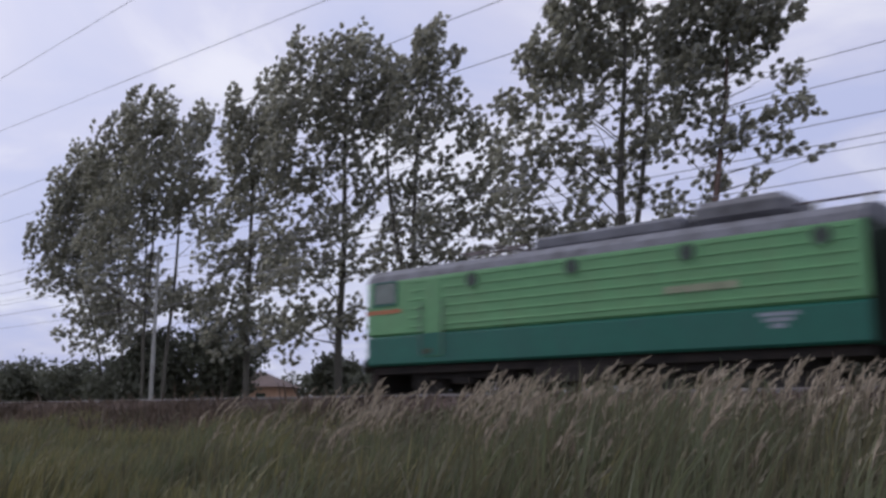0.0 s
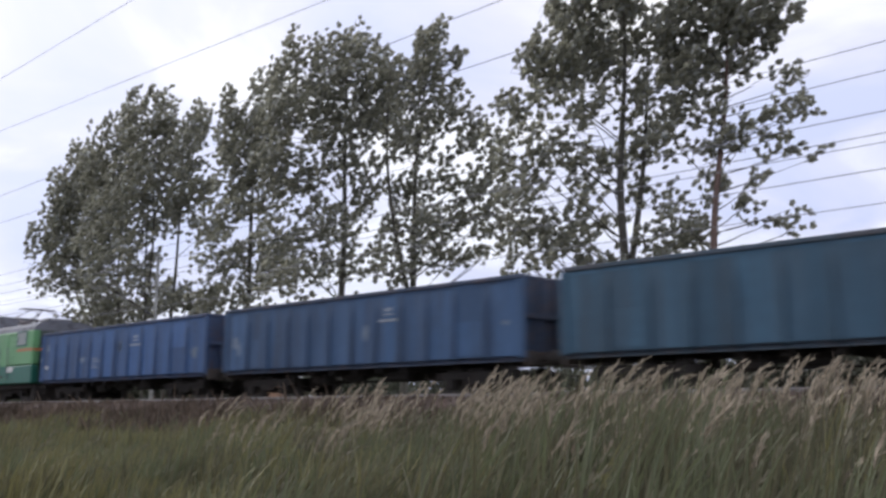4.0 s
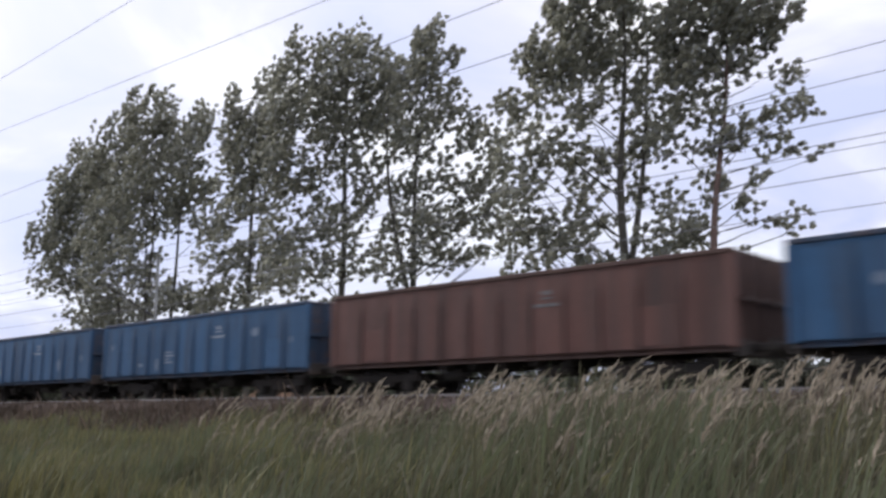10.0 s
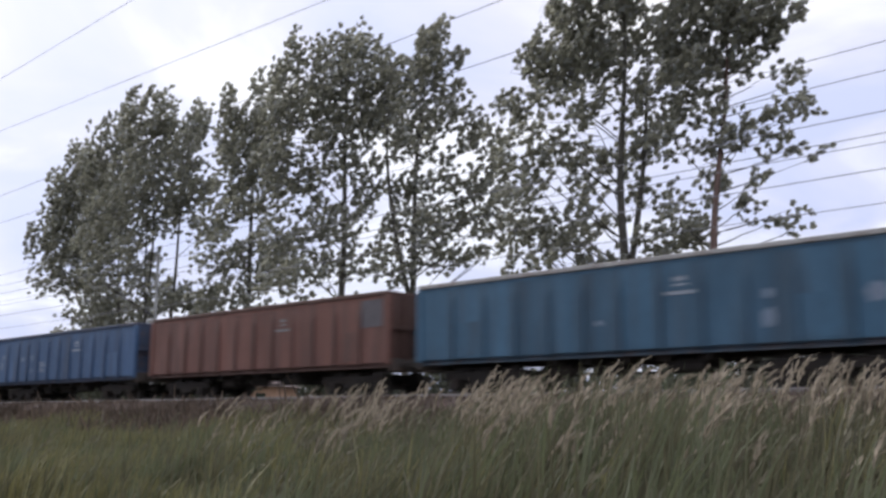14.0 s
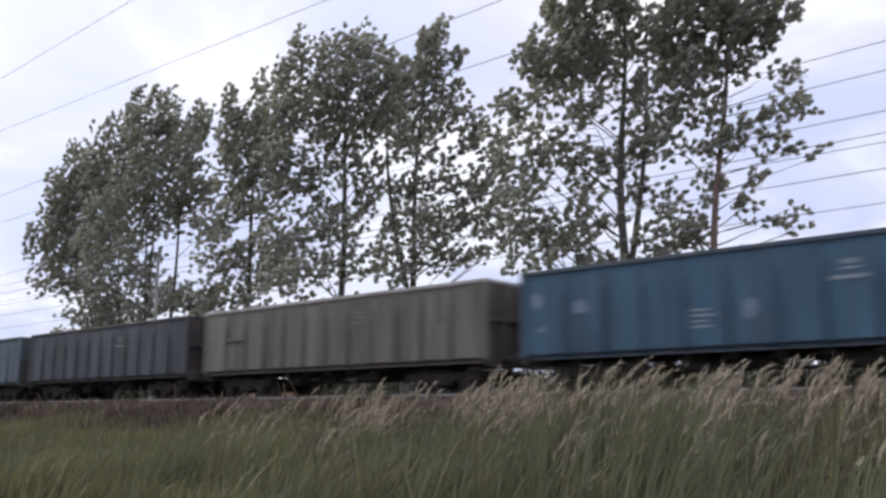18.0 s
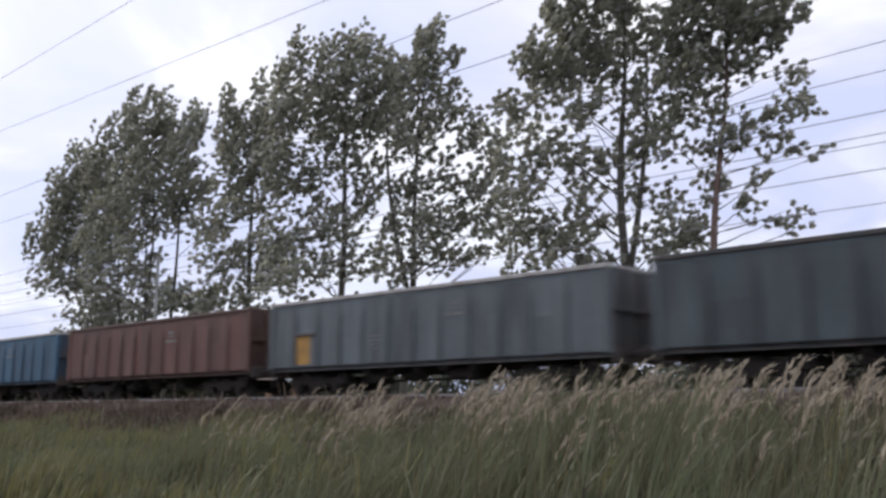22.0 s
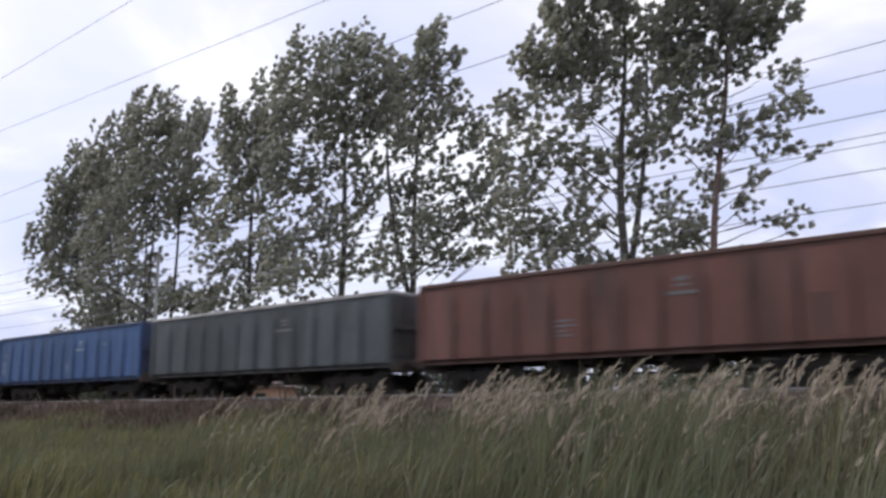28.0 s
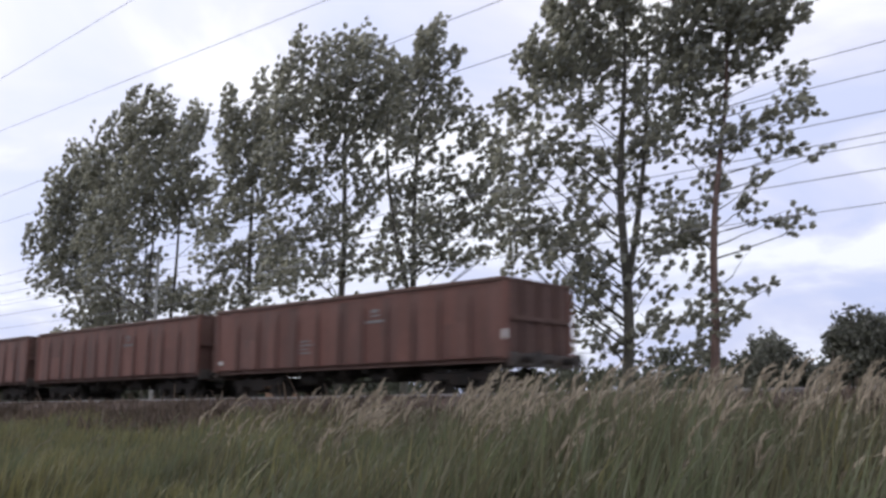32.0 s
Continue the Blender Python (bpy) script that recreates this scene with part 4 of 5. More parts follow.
def wheel_mesh(r):
    bm = bmesh.new()
    bm_rod(bm, (0, -0.065, 0), (0, 0.065, 0), r, sides=20)
    bm_rod(bm, (0, 0.065, 0), (0, 0.095, 0), r + 0.03, sides=20)
    bm_rod(bm, (0, -0.14, 0), (0, -0.065, 0), 0.11, sides=10)
    for k in range(6):
        a = k * math.pi / 3
        bm_box(bm, math.cos(a) * r * 0.58 - 0.03, math.cos(a) * r * 0.58 + 0.03, -0.085, -0.06, math.sin(a) * r * 0.58 - 0.03, math.sin(a) * r * 0.58 + 0.03)
    return mesh_of("wheel", bm, M_WHEEL)


def bogie(parent, x, base, r, axles, z_beam):
    """A bogie: side frames and bolster, with wheels, axle boxes and springs of their own."""
    half = base / 2

    def frame_mesh():
        bm = bmesh.new()
        for s in (-1, 1):
            bm_box(bm, -half - 0.45, half + 0.45, s * 1.0 - 0.05, s * 1.0 + 0.05, z_beam - 0.12, z_beam + 0.1, bevel=0.02)
            bm_box(bm, -0.35, 0.35, s * 1.0 - 0.06, s * 1.0 + 0.06, z_beam - 0.26, z_beam - 0.1, bevel=0.02)
        bm_box(bm, -0.25, 0.25, -1.0, 1.0, z_beam - 0.1, z_beam + 0.18)
        return mesh_of("bogie", bm, M_UNDER)

    b = part("bogie", shared(("bogie", base, z_beam), frame_mesh), parent, (x, 0, 0), "sooty black bogie frame")
    wm = shared(("wheel", r), lambda: wheel_mesh(r))
    am = shared(("axle", r), lambda: rods("axle", M_UNDER, ((0, -0.7, 0), (0, 0.7, 0), 0.08)))
    bx = shared("axle_box", lambda: boxes("axle_box", M_UNDER, (-0.15, 0.15, -0.1, 0.1, -0.15, 0.15), bevel=0.03))
    for i in range(axles):
        ax = -half + base * i / (axles - 1)
        part("axle", am, b, (ax, 0, r))
        for s in (-1, 1):
            w = part("wheel", wm, b, (ax, s * 0.755, r))
            WHEELS.setdefault((round(ax, 3), s, r), []).append(w)
            part("axle_box", bx, b, (ax, s * 1.02, r))
    return b


def buffer(parent, x, y, z, way):
    m = shared(("buffer", way), lambda: rods("buffer", M_UNDER, ((0, 0, 0), (way * 0.38, 0, 0), 0.10, 0.08), sides=10))
    b = part("buffer", m, parent, (x, y, z))
    part("buffer_head", shared(("bhead", way), lambda: rods("buffer_head", M_WHEEL, ((way * 0.38, 0, 0), (way * 0.56, 0, 0), 0.09, 0.22),
                                                            ((way * 0.56, 0, 0), (way * 0.59, 0, 0), 0.22), sides=14)), b)


def solebar_mesh(mat):
    """A channel along the wagon's edge, open outwards."""
    prof = [(-0.05, 0.97), (-0.05, 0.99), (0.04, 1.0), (0.04, 1.08), (-0.05, 1.085), (-0.05, 1.098), (0.08, 1.098), (0.08, 0.97)]
    verts = [(x, y, z) for x in (-0.02, BODY + 0.02) for y, z in prof]
    k = len(prof)
    faces = [(i, (i + 1) % k, k + (i + 1) % k, k + i) for i in range(k)]
    return mesh_from("solebar", verts, faces, mat)


def wagon(colour, label, hatch=None, patch=0, scrapes=0):
    """An open high-sided wagon; its origin is at the rail under the front of the body."""
    paint = PAINTS[colour]
    w = tagged(empty("open_wagon"), label, "wagon", "wagons of the freight train")
    sm = shared(("side", colour), lambda: boxes("side_wall", paint, (0, BODY, -0.03, 0.03, 1.1, 3.06)))
    # end walls get the darker coat: shade between wagons is in the colour
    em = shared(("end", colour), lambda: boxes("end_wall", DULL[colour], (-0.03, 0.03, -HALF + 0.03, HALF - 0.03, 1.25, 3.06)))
    part("side_wall", sm, w, (0, -HALF + 0.03, 0))
    part("side_wall", sm, w, (0, HALF - 0.03, 0))
    part("end_wall", em, w, (0.04, 0, 0))
    part("end_wall", em, w, (BODY - 0.04, 0, 0))
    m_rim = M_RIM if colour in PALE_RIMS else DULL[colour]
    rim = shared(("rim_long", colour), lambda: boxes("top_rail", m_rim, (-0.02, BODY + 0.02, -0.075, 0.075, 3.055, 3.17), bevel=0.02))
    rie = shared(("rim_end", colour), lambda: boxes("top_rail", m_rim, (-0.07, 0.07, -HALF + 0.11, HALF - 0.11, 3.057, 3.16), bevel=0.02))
    part("top_rail", rim, w, (0, -HALF + 0.03, 0))
    part("top_rail", rim, w, (0, HALF - 0.03, 0))
    part("top_rail", rie, w, (0.05, 0, 0))
    part("top_rail", rie, w, (BODY - 0.05, 0, 0))

    def rib_mesh():
        z0, z1, d, a, b = 1.05, 2.97, 0.08, 0.09, 0.05
        v = [(-a, 0, z0), (a, 0, z0), (b, -d, z0 + 0.05), (-b, -d, z0 + 0.05), (-a, 0, z1), (a, 0, z1), (b, -d * 0.75, z1 - 0.5), (-b, -d * 0.75, z1 - 0.5)]
        return mesh_from("rib", v, [(3, 2, 6, 7), (0, 3, 7, 4), (2, 1, 5, 6), (0, 1, 2, 3), (7, 6, 5, 4), (1, 0, 4, 5)], RIB_SHADE[colour])

    # sheet panels between the ribs, each weathered in its own way
    edges = sorted([0.0, BODY] + RIBS)
    for a, b in zip(edges[:-1], edges[1:]):
        pn = shared(("panel", colour, round(b - a, 2)), lambda: boxes("panel", paint, (0.08, b - a - 0.08, -0.012, 0.01, 1.12, 2.96)))
        part("panel", pn, w, (a, -HALF, 0))
        part("panel", pn, w, (a, HALF, 0))
    rm = shared(("rib", colour), rib_mesh)
    for rx in RIBS:
        part("rib", rm, w, (rx, -HALF, 0))
        r2 = part("rib", rm, w, (rx, HALF, 0))
        r2.rotation_euler = (0, 0, math.pi)
    pm = shared(("post", colour), lambda: boxes("corner_post", paint, (-0.09, 0.09, -0.07, 0.07, 1.05, 3.05), bevel=0.015))
    for px in (0.05, BODY - 0.05):
        for s in (-1, 1):
            part("corner_post", pm, w, (px, s * (HALF - 0.02), 0))
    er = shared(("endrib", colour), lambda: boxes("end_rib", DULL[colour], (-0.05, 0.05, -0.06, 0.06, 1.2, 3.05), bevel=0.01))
    for y in (-0.75, 0.0, 0.75):
        part("end_rib", er, w, (-0.03, y, 0))
        part("end_rib", er, w, (BODY + 0.03, y, 0))
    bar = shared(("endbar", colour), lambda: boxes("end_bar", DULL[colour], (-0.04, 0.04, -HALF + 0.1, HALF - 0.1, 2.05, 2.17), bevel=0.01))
    part("end_bar", bar, w, (BODY + 0.045, 0, 0))
    part("end_bar", bar, w, (-0.045, 0, 0))
    # drop hatches low in the second panel from each end
    hm = shared(("hatch", colour, hatch), lambda: boxes("hatch", M_YELLOW if hatch == "yellow" else paint, (0.0, 0.64 if hatch == "yellow" else 0.9, -0.02, -0.005, 1.17, 2.05), bevel=0.004))
    plain = shared(("hatch", colour, None), lambda: boxes("hatch", paint, (0.0, 0.9, -0.02, -0.005, 1.17, 2.05), bevel=0.004))
    part("hatch", hm, w, (1.35, -HALF, 0), "yellow-painted hatch" if hatch == "yellow" else "")
    if colour in ("olive beige", "pale grey"):
        part("hatch_bar", shared(("hatchbar", colour), lambda: boxes("hatch_bar", DULL[colour], (1.3, 2.3, -0.08, -0.002, 2.06, 2.14), bevel=0.01)), w, (0, -HALF, 0))
    part("hatch", plain, w, (BODY - 2.25, -HALF, 0))
    part("floor", shared("floor", lambda: boxes("floor", M_SOLE, (0.02, BODY - 0.02, -HALF + 0.06, HALF - 0.06, 1.16, 1.24))), w)
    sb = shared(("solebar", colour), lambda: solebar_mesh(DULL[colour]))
    part("solebar", sb, w, (0, -HALF + 0.06, 0))
    part("solebar", sb, w, (BODY, HALF - 0.06, 0)).rotation_euler = (0, 0, math.pi)
    hs = shared("headstock", lambda: boxes("headstock", M_SOLE, (-0.06, 0.06, -HALF + 0.06, HALF - 0.06, 0.86, 1.2), bevel=0.015))
    part("headstock", hs, w, (-0.02, 0, 0))
    part("headstock", hs, w, (BODY + 0.02, 0, 0))
    part("centre_sill", shared("sill", lambda: boxes("centre_sill", M_UNDER, (0.1, BODY - 0.1, -0.25, 0.25, 0.92, 1.16))), w)
    part("brake_rod", shared("brake", lambda: rods("brake_rod", M_UNDER, ((3.4, -0.5, 0.62), (9.4, -0.5, 0.62), 0.03), ((5.2, -0.5, 0.8), (6.1, -0.5, 0.8), 0.17),
                                                   ((6.8, 0.4, 0.78), (8.0, 0.4, 0.78), 0.16))), w)
    part("brake_cylinder", shared("cylinder", lambda: rods("brake_cylinder", M_UNDER, ((4.1, -0.75, 0.74), (4.75, -0.75, 0.74), 0.19), ((4.75, -0.75, 0.74), (5.0, -0.75, 0.74), 0.07), sides=12)), w)
    part("air_tank", shared("tank", lambda: rods("air_tank", M_UNDER, ((7.3, -0.8, 0.76), (8.3, -0.8, 0.76), 0.17), sides=12)), w)
    cb = shared("crossbeam", lambda: boxes("crossbeam", M_UNDER, (-0.06, 0.06, -1.3, 1.3, 0.82, 1.16), bevel=0.01))
    for rx in (4.39, 5.41, 6.43, 7.45, 8.47):
        part("crossbeam", cb, w, (rx, 0, 0))
    lv = shared("lever", lambda: boxes("brake_lever", M_UNDER, (-0.05, 0.05, -0.05, 0.05, 0.5, 0.98), bevel=0.01))
    for rx in (3.6, 5.95, 9.1):
        part("brake_lever", lv, w, (rx, -0.55, 0))
    for x, way in ((-0.07, -1), (BODY + 0.07, 1)):
        for s in (-1, 1):
            buffer(w, x, s * 0.875, 1.04, way * 0.92)
        part("coupling_hook", shared(("hook", way), lambda: rods("coupling_hook", M_UNDER, ((0, 0, 0), (way * 0.33, 0, 0.02), 0.05), ((way * 0.33, 0, 0.02), (way * 0.5, 0, -0.22), 0.04))), w, (x, 0, 1.0))
    for x in (BODY / 2 - BOGIE, BODY / 2 + BOGIE):
        bogie(w, x, 1.8, 0.46, 2, 0.68)
    st = shared("step", lambda: rods("step", M_UNDER, ((0, 0, 0), (0, 0, -0.5), 0.015), ((0.35, 0, 0), (0.35, 0, -0.5), 0.015), ((0, 0, -0.5), (0.35, 0, -0.5), 0.018), ((0, 0, -0.25), (0.35, 0, -0.25), 0.018), sides=5))
    for x in (0.15, BODY - 0.5):
        part("step", st, w, (x, -HALF - 0.02, 1.05))
    # stencilled data, worn to plain strokes
    ink = M_STENCIL if scrapes else M_FAINT
    mk = shared(("mark", ink.name), lambda: boxes("marking", ink, (7.62, 8.36, -0.012, 0.0, 2.26, 2.34), (7.84, 8.18, -0.012, 0.0, 2.45, 2.50), (7.86, 8.14, -0.012, 0.0, 2.56, 2.66)))
    part("marking", mk, w, (0, -HALF - 0.012, 0), "white stencilled strokes")
    mk2 = shared(("mark2", ink.name), lambda: boxes("marking", ink, (4.6, 5.1, -0.012, 0.0, 1.5, 1.55), (4.6, 4.95, -0.012, 0.0, 1.62, 1.66), (4.6, 5.2, -0.012, 0.0, 1.74, 1.79), (4.6, 5.05, -0.012, 0.0, 1.86, 1.91)))
    if patch == 0:
        part("marking", mk2, w, (0, -HALF - 0.012, 0), "white stencilled strokes")
    # chalky scrapes and overpainted patches on the blue ones
    if scrapes:
        r = random.Random(scrapes)
        for _ in range(5):
            cx = r.choice([0.55, 0.7, 1.8, 2.9, 3.9, 5.9, 6.95, 10.0, 11.1, 12.2]) + r.uniform(-0.15, 0.15)
            cz = r.uniform(1.45, 2.5)
            rx, rz = r.uniform(0.08, 0.26), r.uniform(0.08, 0.34)
            vs = [(cx + rx * r.uniform(0.6, 1.1) * math.cos(q * 0.785), -0.004, cz + rz * r.uniform(0.6, 1.1) * math.sin(q * 0.785)) for q in range(8)]
            part("scrape", mesh_from("scrape", vs, [tuple(range(8))], M_SCRAPE), w, (0, -HALF - 0.012, 0), "pale chalky scrape")
    return w


CONSIST = ["strong blue", "slate blue", "sea blue", "soot brown", "mid blue", "mid blue", "mid blue", "dark rust", "mid blue", "slate blue",
           "rust brown", "teal", "grey blue", "dark grey", "olive beige", "sea blue", "teal", "dark rust", "pale grey", "dark slate",
           "maroon", "strong blue", "strong blue", "grey green", "rust brown", "rust brown", "rust brown", "rust brown"]
SHIFT = {20: -0.12, 21: 1.30, 22: 0.97, 23: 0.68, 24: 0.66, 25: 0.58, 26: 0.48, 27: 0.46}     # slack and odd lengths in the couplings
TRAIN = []     # (thing, x at the start)
for k, colour in enumerate(CONSIST):
    hatch = "yellow" if k == 18 else None
    if k == 20:      # one longer wagon
        usual = (BODY, RIBS, BOGIE, CACHE)
        BODY, RIBS, BOGIE, CACHE = 14.2, [7.02 + 1.11 * j for j in range(-4, 5)] + [1.37, 12.67], 5.0, {}
    text = "open high-sided freight wagon in dirty %s paint on rails" % colour
    if k == 18:
        text = "open pale grey freight wagon with a yellow hatch"
    if k == 20:
        text = "long open high-sided freight wagon in dirty maroon paint"
    if k == 27:
        text = "last open freight wagon of the train, dirty rust brown paint"
    scrapes = k + 5 if k in (0, 1, 4, 5, 6, 8, 9, 11, 15, 21, 22) else 0
    TRAIN.append((wagon(colour, text, hatch, (k * 7) % 3, scrapes), FIRST + PITCH * k + SHIFT.get(k, 0.0)))
    if k == 20:
        BODY, RIBS, BOGIE, CACHE = usual


part("repaint_patch", boxes("repaint_patch", material("grey_repaint", (0.10, 0.092, 0.102), 0.8, vary=0.3, stain=SOOT, stain_amount=0.4),
                            (BODY - 1.15, BODY - 0.25, -HALF - 0.02, -HALF - 0.011, 2.15, 2.94), bevel=0.003), TRAIN[10][0], label="blue-grey repainted patch")
part("label_plate", boxes("label_plate", M_MARK, (0.42, 0.54, -HALF - 0.05, -HALF - 0.03, 1.58, 1.7), (0.6, 0.68, -HALF - 0.05, -HALF - 0.03, 1.56, 1.7), bevel=0.004), TRAIN[0][0], label="small white label plates")
last = TRAIN[-1][0]
part("tail_marker", boxes("tail_marker", M_MARK, (BODY - 0.06, BODY + 0.05, -HALF - 0.075, -HALF - 0.05, 1.55, 1.8), bevel=0.006), last, label="white tail marker plate")
part("label_plate", boxes("label_plate", M_MARK, (0.28, 0.44, -HALF - 0.05, -HALF - 0.03, 1.3, 1.42), bevel=0.004), last, label="small white label plate")


# ---------------------------------------------------------------- locomotive
def section(label, x0, x1, cab_front):
    """Half of the twin electric locomotive, from x0 to x1, counted from the first wagon's front."""
    s = tagged(empty("locomotive_section"), label, "locomotive", "twin electric locomotive")
    hw = 1.5
    length = x1 - x0

    def shell(nm, mat, z0, z1):
        bm = bmesh.new()
        bm_box(bm, 0, length, -hw, hw, z0, z1, bevel=0.06)
        return mesh_of(nm, bm, mat)

    part("lower_body", shell("lower_body", M_GREEN_D, 1.0, 1.84), s, label="dark green lower body")
    part("upper_body", shell("upper_body", M_GREEN_L, 1.842, 3.43), s, label="light green ribbed upper body")
    # arched roof
    prof = [(-1.48, 3.4), (-1.42, 3.58), (-1.18, 3.76), (-0.7, 3.86), (0.0, 3.9), (0.7, 3.86), (1.18, 3.76), (1.42, 3.58), (1.48, 3.4)]
    v = [(x, py, pz) for x in (0.0, length) for py, pz in prof]
    n = len(prof)
    f = [(i, i + 1, n + i + 1, n + i) for i in range(n - 1)] + [tuple(range(n)), tuple(range(2 * n - 1, n - 1, -1))]
    part("roof", mesh_from("roof", v, f, M_ROOF), s, label="dull grey arched roof")
    cab0, cab1 = (0.0, 1.75) if cab_front else (length - 1.75, length)
    door0 = 2.3 if cab_front else length - 3.25
    for i in range(6):
        z = 2.02 + i * 0.25
        for a, b in ((cab1 + 0.0, door0), (door0 + 0.68, length - 0.25)) if cab_front else ((0.25, door0), (door0 + 0.68, cab0)):
            if b - a > 0.15:
                bm = bmesh.new()
                bm_box(bm, a, b, -hw - 0.02, -hw + 0.01, z, z + 0.055, bevel=0.01)
                part("side_rib", mesh_of("side_rib", bm, M_GREEN_L), s)
                part("side_rib", boxes("side_rib", M_GREEN_L, (a, b, hw - 0.01, hw + 0.03, z, z + 0.055)), s)
    d = part("door", boxes("door", M_GREEN_L, (door0, door0 + 0.66, -hw - 0.022, -hw + 0.01, 1.2, 3.34), bevel=0.01), s)
    part("door_lower", boxes("door_lower", M_GREEN_D, (door0 + 0.02, door0 + 0.64, -hw - 0.026, -hw - 0.018, 1.22, 1.84)), d)
    for hx in (door0 - 0.08, door0 + 0.76):
        part("handrail", rods("handrail", M_EQUIP, ((hx, -hw - 0.06, 1.25), (hx, -hw - 0.06, 2.7), 0.018), sides=6), s)
    # no hollow here: a raised dark plate stands for the recess's shade
    part("step_recess", boxes("step_recess", M_GRILLE, (door0 - 0.02, door0 + 0.32, -hw - 0.032, -hw + 0.01, 1.28, 1.42), bevel=0.01), s)
    # cab side window, orange stripe, nose
    wx0, wx1 = (0.32, 1.2) if cab_front else (length - 1.62, length - 0.68)
    cw = part("cab_window", boxes("cab_window", M_CABGLASS, (wx0, wx1, -hw - 0.02, -hw + 0.02, 2.76, 3.345), bevel=0.01), s, label="cab side window with see-through light in its colour")
    part("window_frame", boxes("window_frame", M_GREEN_D, (wx0 - 0.05, wx1 + 0.05, -hw - 0.03, -hw, 2.70, 2.755), (wx0 - 0.05, wx1 + 0.05, -hw - 0.03, -hw, 3.35, 3.39),
                               (wx0 - 0.05, wx0 - 0.002, -hw - 0.03, -hw, 2.755, 3.35), (wx1 + 0.002, wx1 + 0.05, -hw - 0.03, -hw, 2.755, 3.35)), cw)
    sx0, sx1 = (0.0, 1.4) if cab_front else (length - 1.6, length)
    part("stripe", boxes("stripe", M_ORANGE, (sx0, sx1, -hw - 0.012, -hw + 0.01, 2.47, 2.59)), s, label="orange stripe under the cab window")
    end = 0.0 if cab_front else length
    way = -1 if cab_front else 1
    part("windscreen", boxes("windscreen", M_GLASS, (min(end, end + way * 0.03), max(end, end + way * 0.03), -1.14, 1.14, 2.75, 3.4), bevel=0.01), s, label="dark windscreen")
    part("nose_stripe", boxes("stripe", M_ORANGE, (min(end, end + way * 0.02), max(end, end + way * 0.02), -1.45, 1.45, 2.47, 2.59)), s)
    # added panel that puts the cab end's shade into its dark colour
    part("end_panel", boxes("end_panel", M_CABEND, (min(end, end + way * 0.015), max(end, end + way * 0.015), -1.2, 1.2, 1.06, 3.38)), s, label="grimy green cab end darkened to stand for shade")
    lamp = rods("headlamp", M_MARK, ((end, 0, 0), (end + way * 0.09, 0, 0), 0.1, 0.085), sides=14)
    for y, z in ((-1.0, 2.03), (1.0, 2.03)):
        part("headlamp", lamp, s, (0, y, z))
    # gangway between the halves
    gx = length if cab_front else 0.0
    gw = 0.5 * (1 if cab_front else -1)
    part("gangway", boxes("gangway", M_DARKEND, (min(gx, gx + gw), max(gx, gx + gw), -0.75, 0.75, 1.05, 3.3), bevel=0.05), s, label="black rubber gangway bellows")
    # added plate: the shade between the halves is painted over the green
    ix = length - 0.004 if cab_front else -0.024
    part("inner_end", boxes("inner_end", M_DARKEND, (ix, ix + 0.028, -hw + 0.05, hw - 0.05, 1.05, 3.45)), s, label="inner end plate darkened to stand for shade")
    # underframe, buffers, bogies
    part("underframe", boxes("underframe", M_UNDER, (0.1, length - 0.1, -1.3, 1.3, 0.78, 1.02)), s)
    part("battery_box", boxes("battery_box", M_UNDER, (length / 2 - 1.1, length / 2 + 1.1, -1.35, 1.35, 0.42, 0.8), bevel=0.03), s)
    for y in (-0.875, 0.875):
        buffer(s, end, y, 1.06, float(way))
    part("plough", boxes("plough", M_UNDER, (min(end - way * 0.25, end), max(end - way * 0.25, end), -1.3, 1.3, 0.22, 0.9), bevel=0.04), s)
    for bx in (3.3, length - 3.3):
        bogie(s, bx, 2.9, 0.6, 2, 0.72)
    s["length"] = length
    return s


def pantograph(s, x, rise, head):
    """A diamond pantograph on the roof at x."""
    base = part("pantograph", rods("pantograph", M_COPPER, ((x - 0.9, -0.55, 4.02), (x + 0.9, -0.55, 4.02), 0.03), ((x - 0.9, 0.55, 4.02), (x + 0.9, 0.55, 4.02), 0.03),
                                   ((x - 0.9, -0.55, 4.02), (x - 0.9, 0.55, 4.02), 0.03), ((x + 0.9, -0.55, 4.02), (x + 0.9, 0.55, 4.02), 0.03)), s, label="steel diamond pantograph")
    for sx in (-1, 1):
        for y in (-0.5, 0.5):
            part("lower_arm", rods("lower_arm", M_COPPER, ((x + sx * 0.3, y, 4.04), (x + sx * 1.25, y, 4.04 + rise * 0.5), 0.028), sides=6), base)
            part("upper_arm", rods("upper_arm", M_COPPER, ((x + sx * 1.25, y, 4.04 + rise * 0.5), (x + sx * 0.12, y * 0.5, 4.04 + rise), 0.022), sides=6), base)
            part("insulator", rods("insulator", M_MARK, ((x + sx * 0.8, y, 3.8), (x + sx * 0.8, y, 4.0), 0.06), sides=8), base)
    if head:
        part("pan_head", rods("pan_head", M_COPPER, ((x - 0.18, -0.8, 4.06 + rise), (x - 0.18, 0.8, 4.06 + rise), 0.025), ((x + 0.18, -0.8, 4.06 + rise), (x + 0.18, 0.8, 4.06 + rise), 0.025),
                              ((x, -0.95, 3.98 + rise), (x, -0.8, 4.06 + rise), 0.02), ((x, 0.95, 3.98 + rise), (x, 0.8, 4.06 + rise), 0.02), sides=6), base)


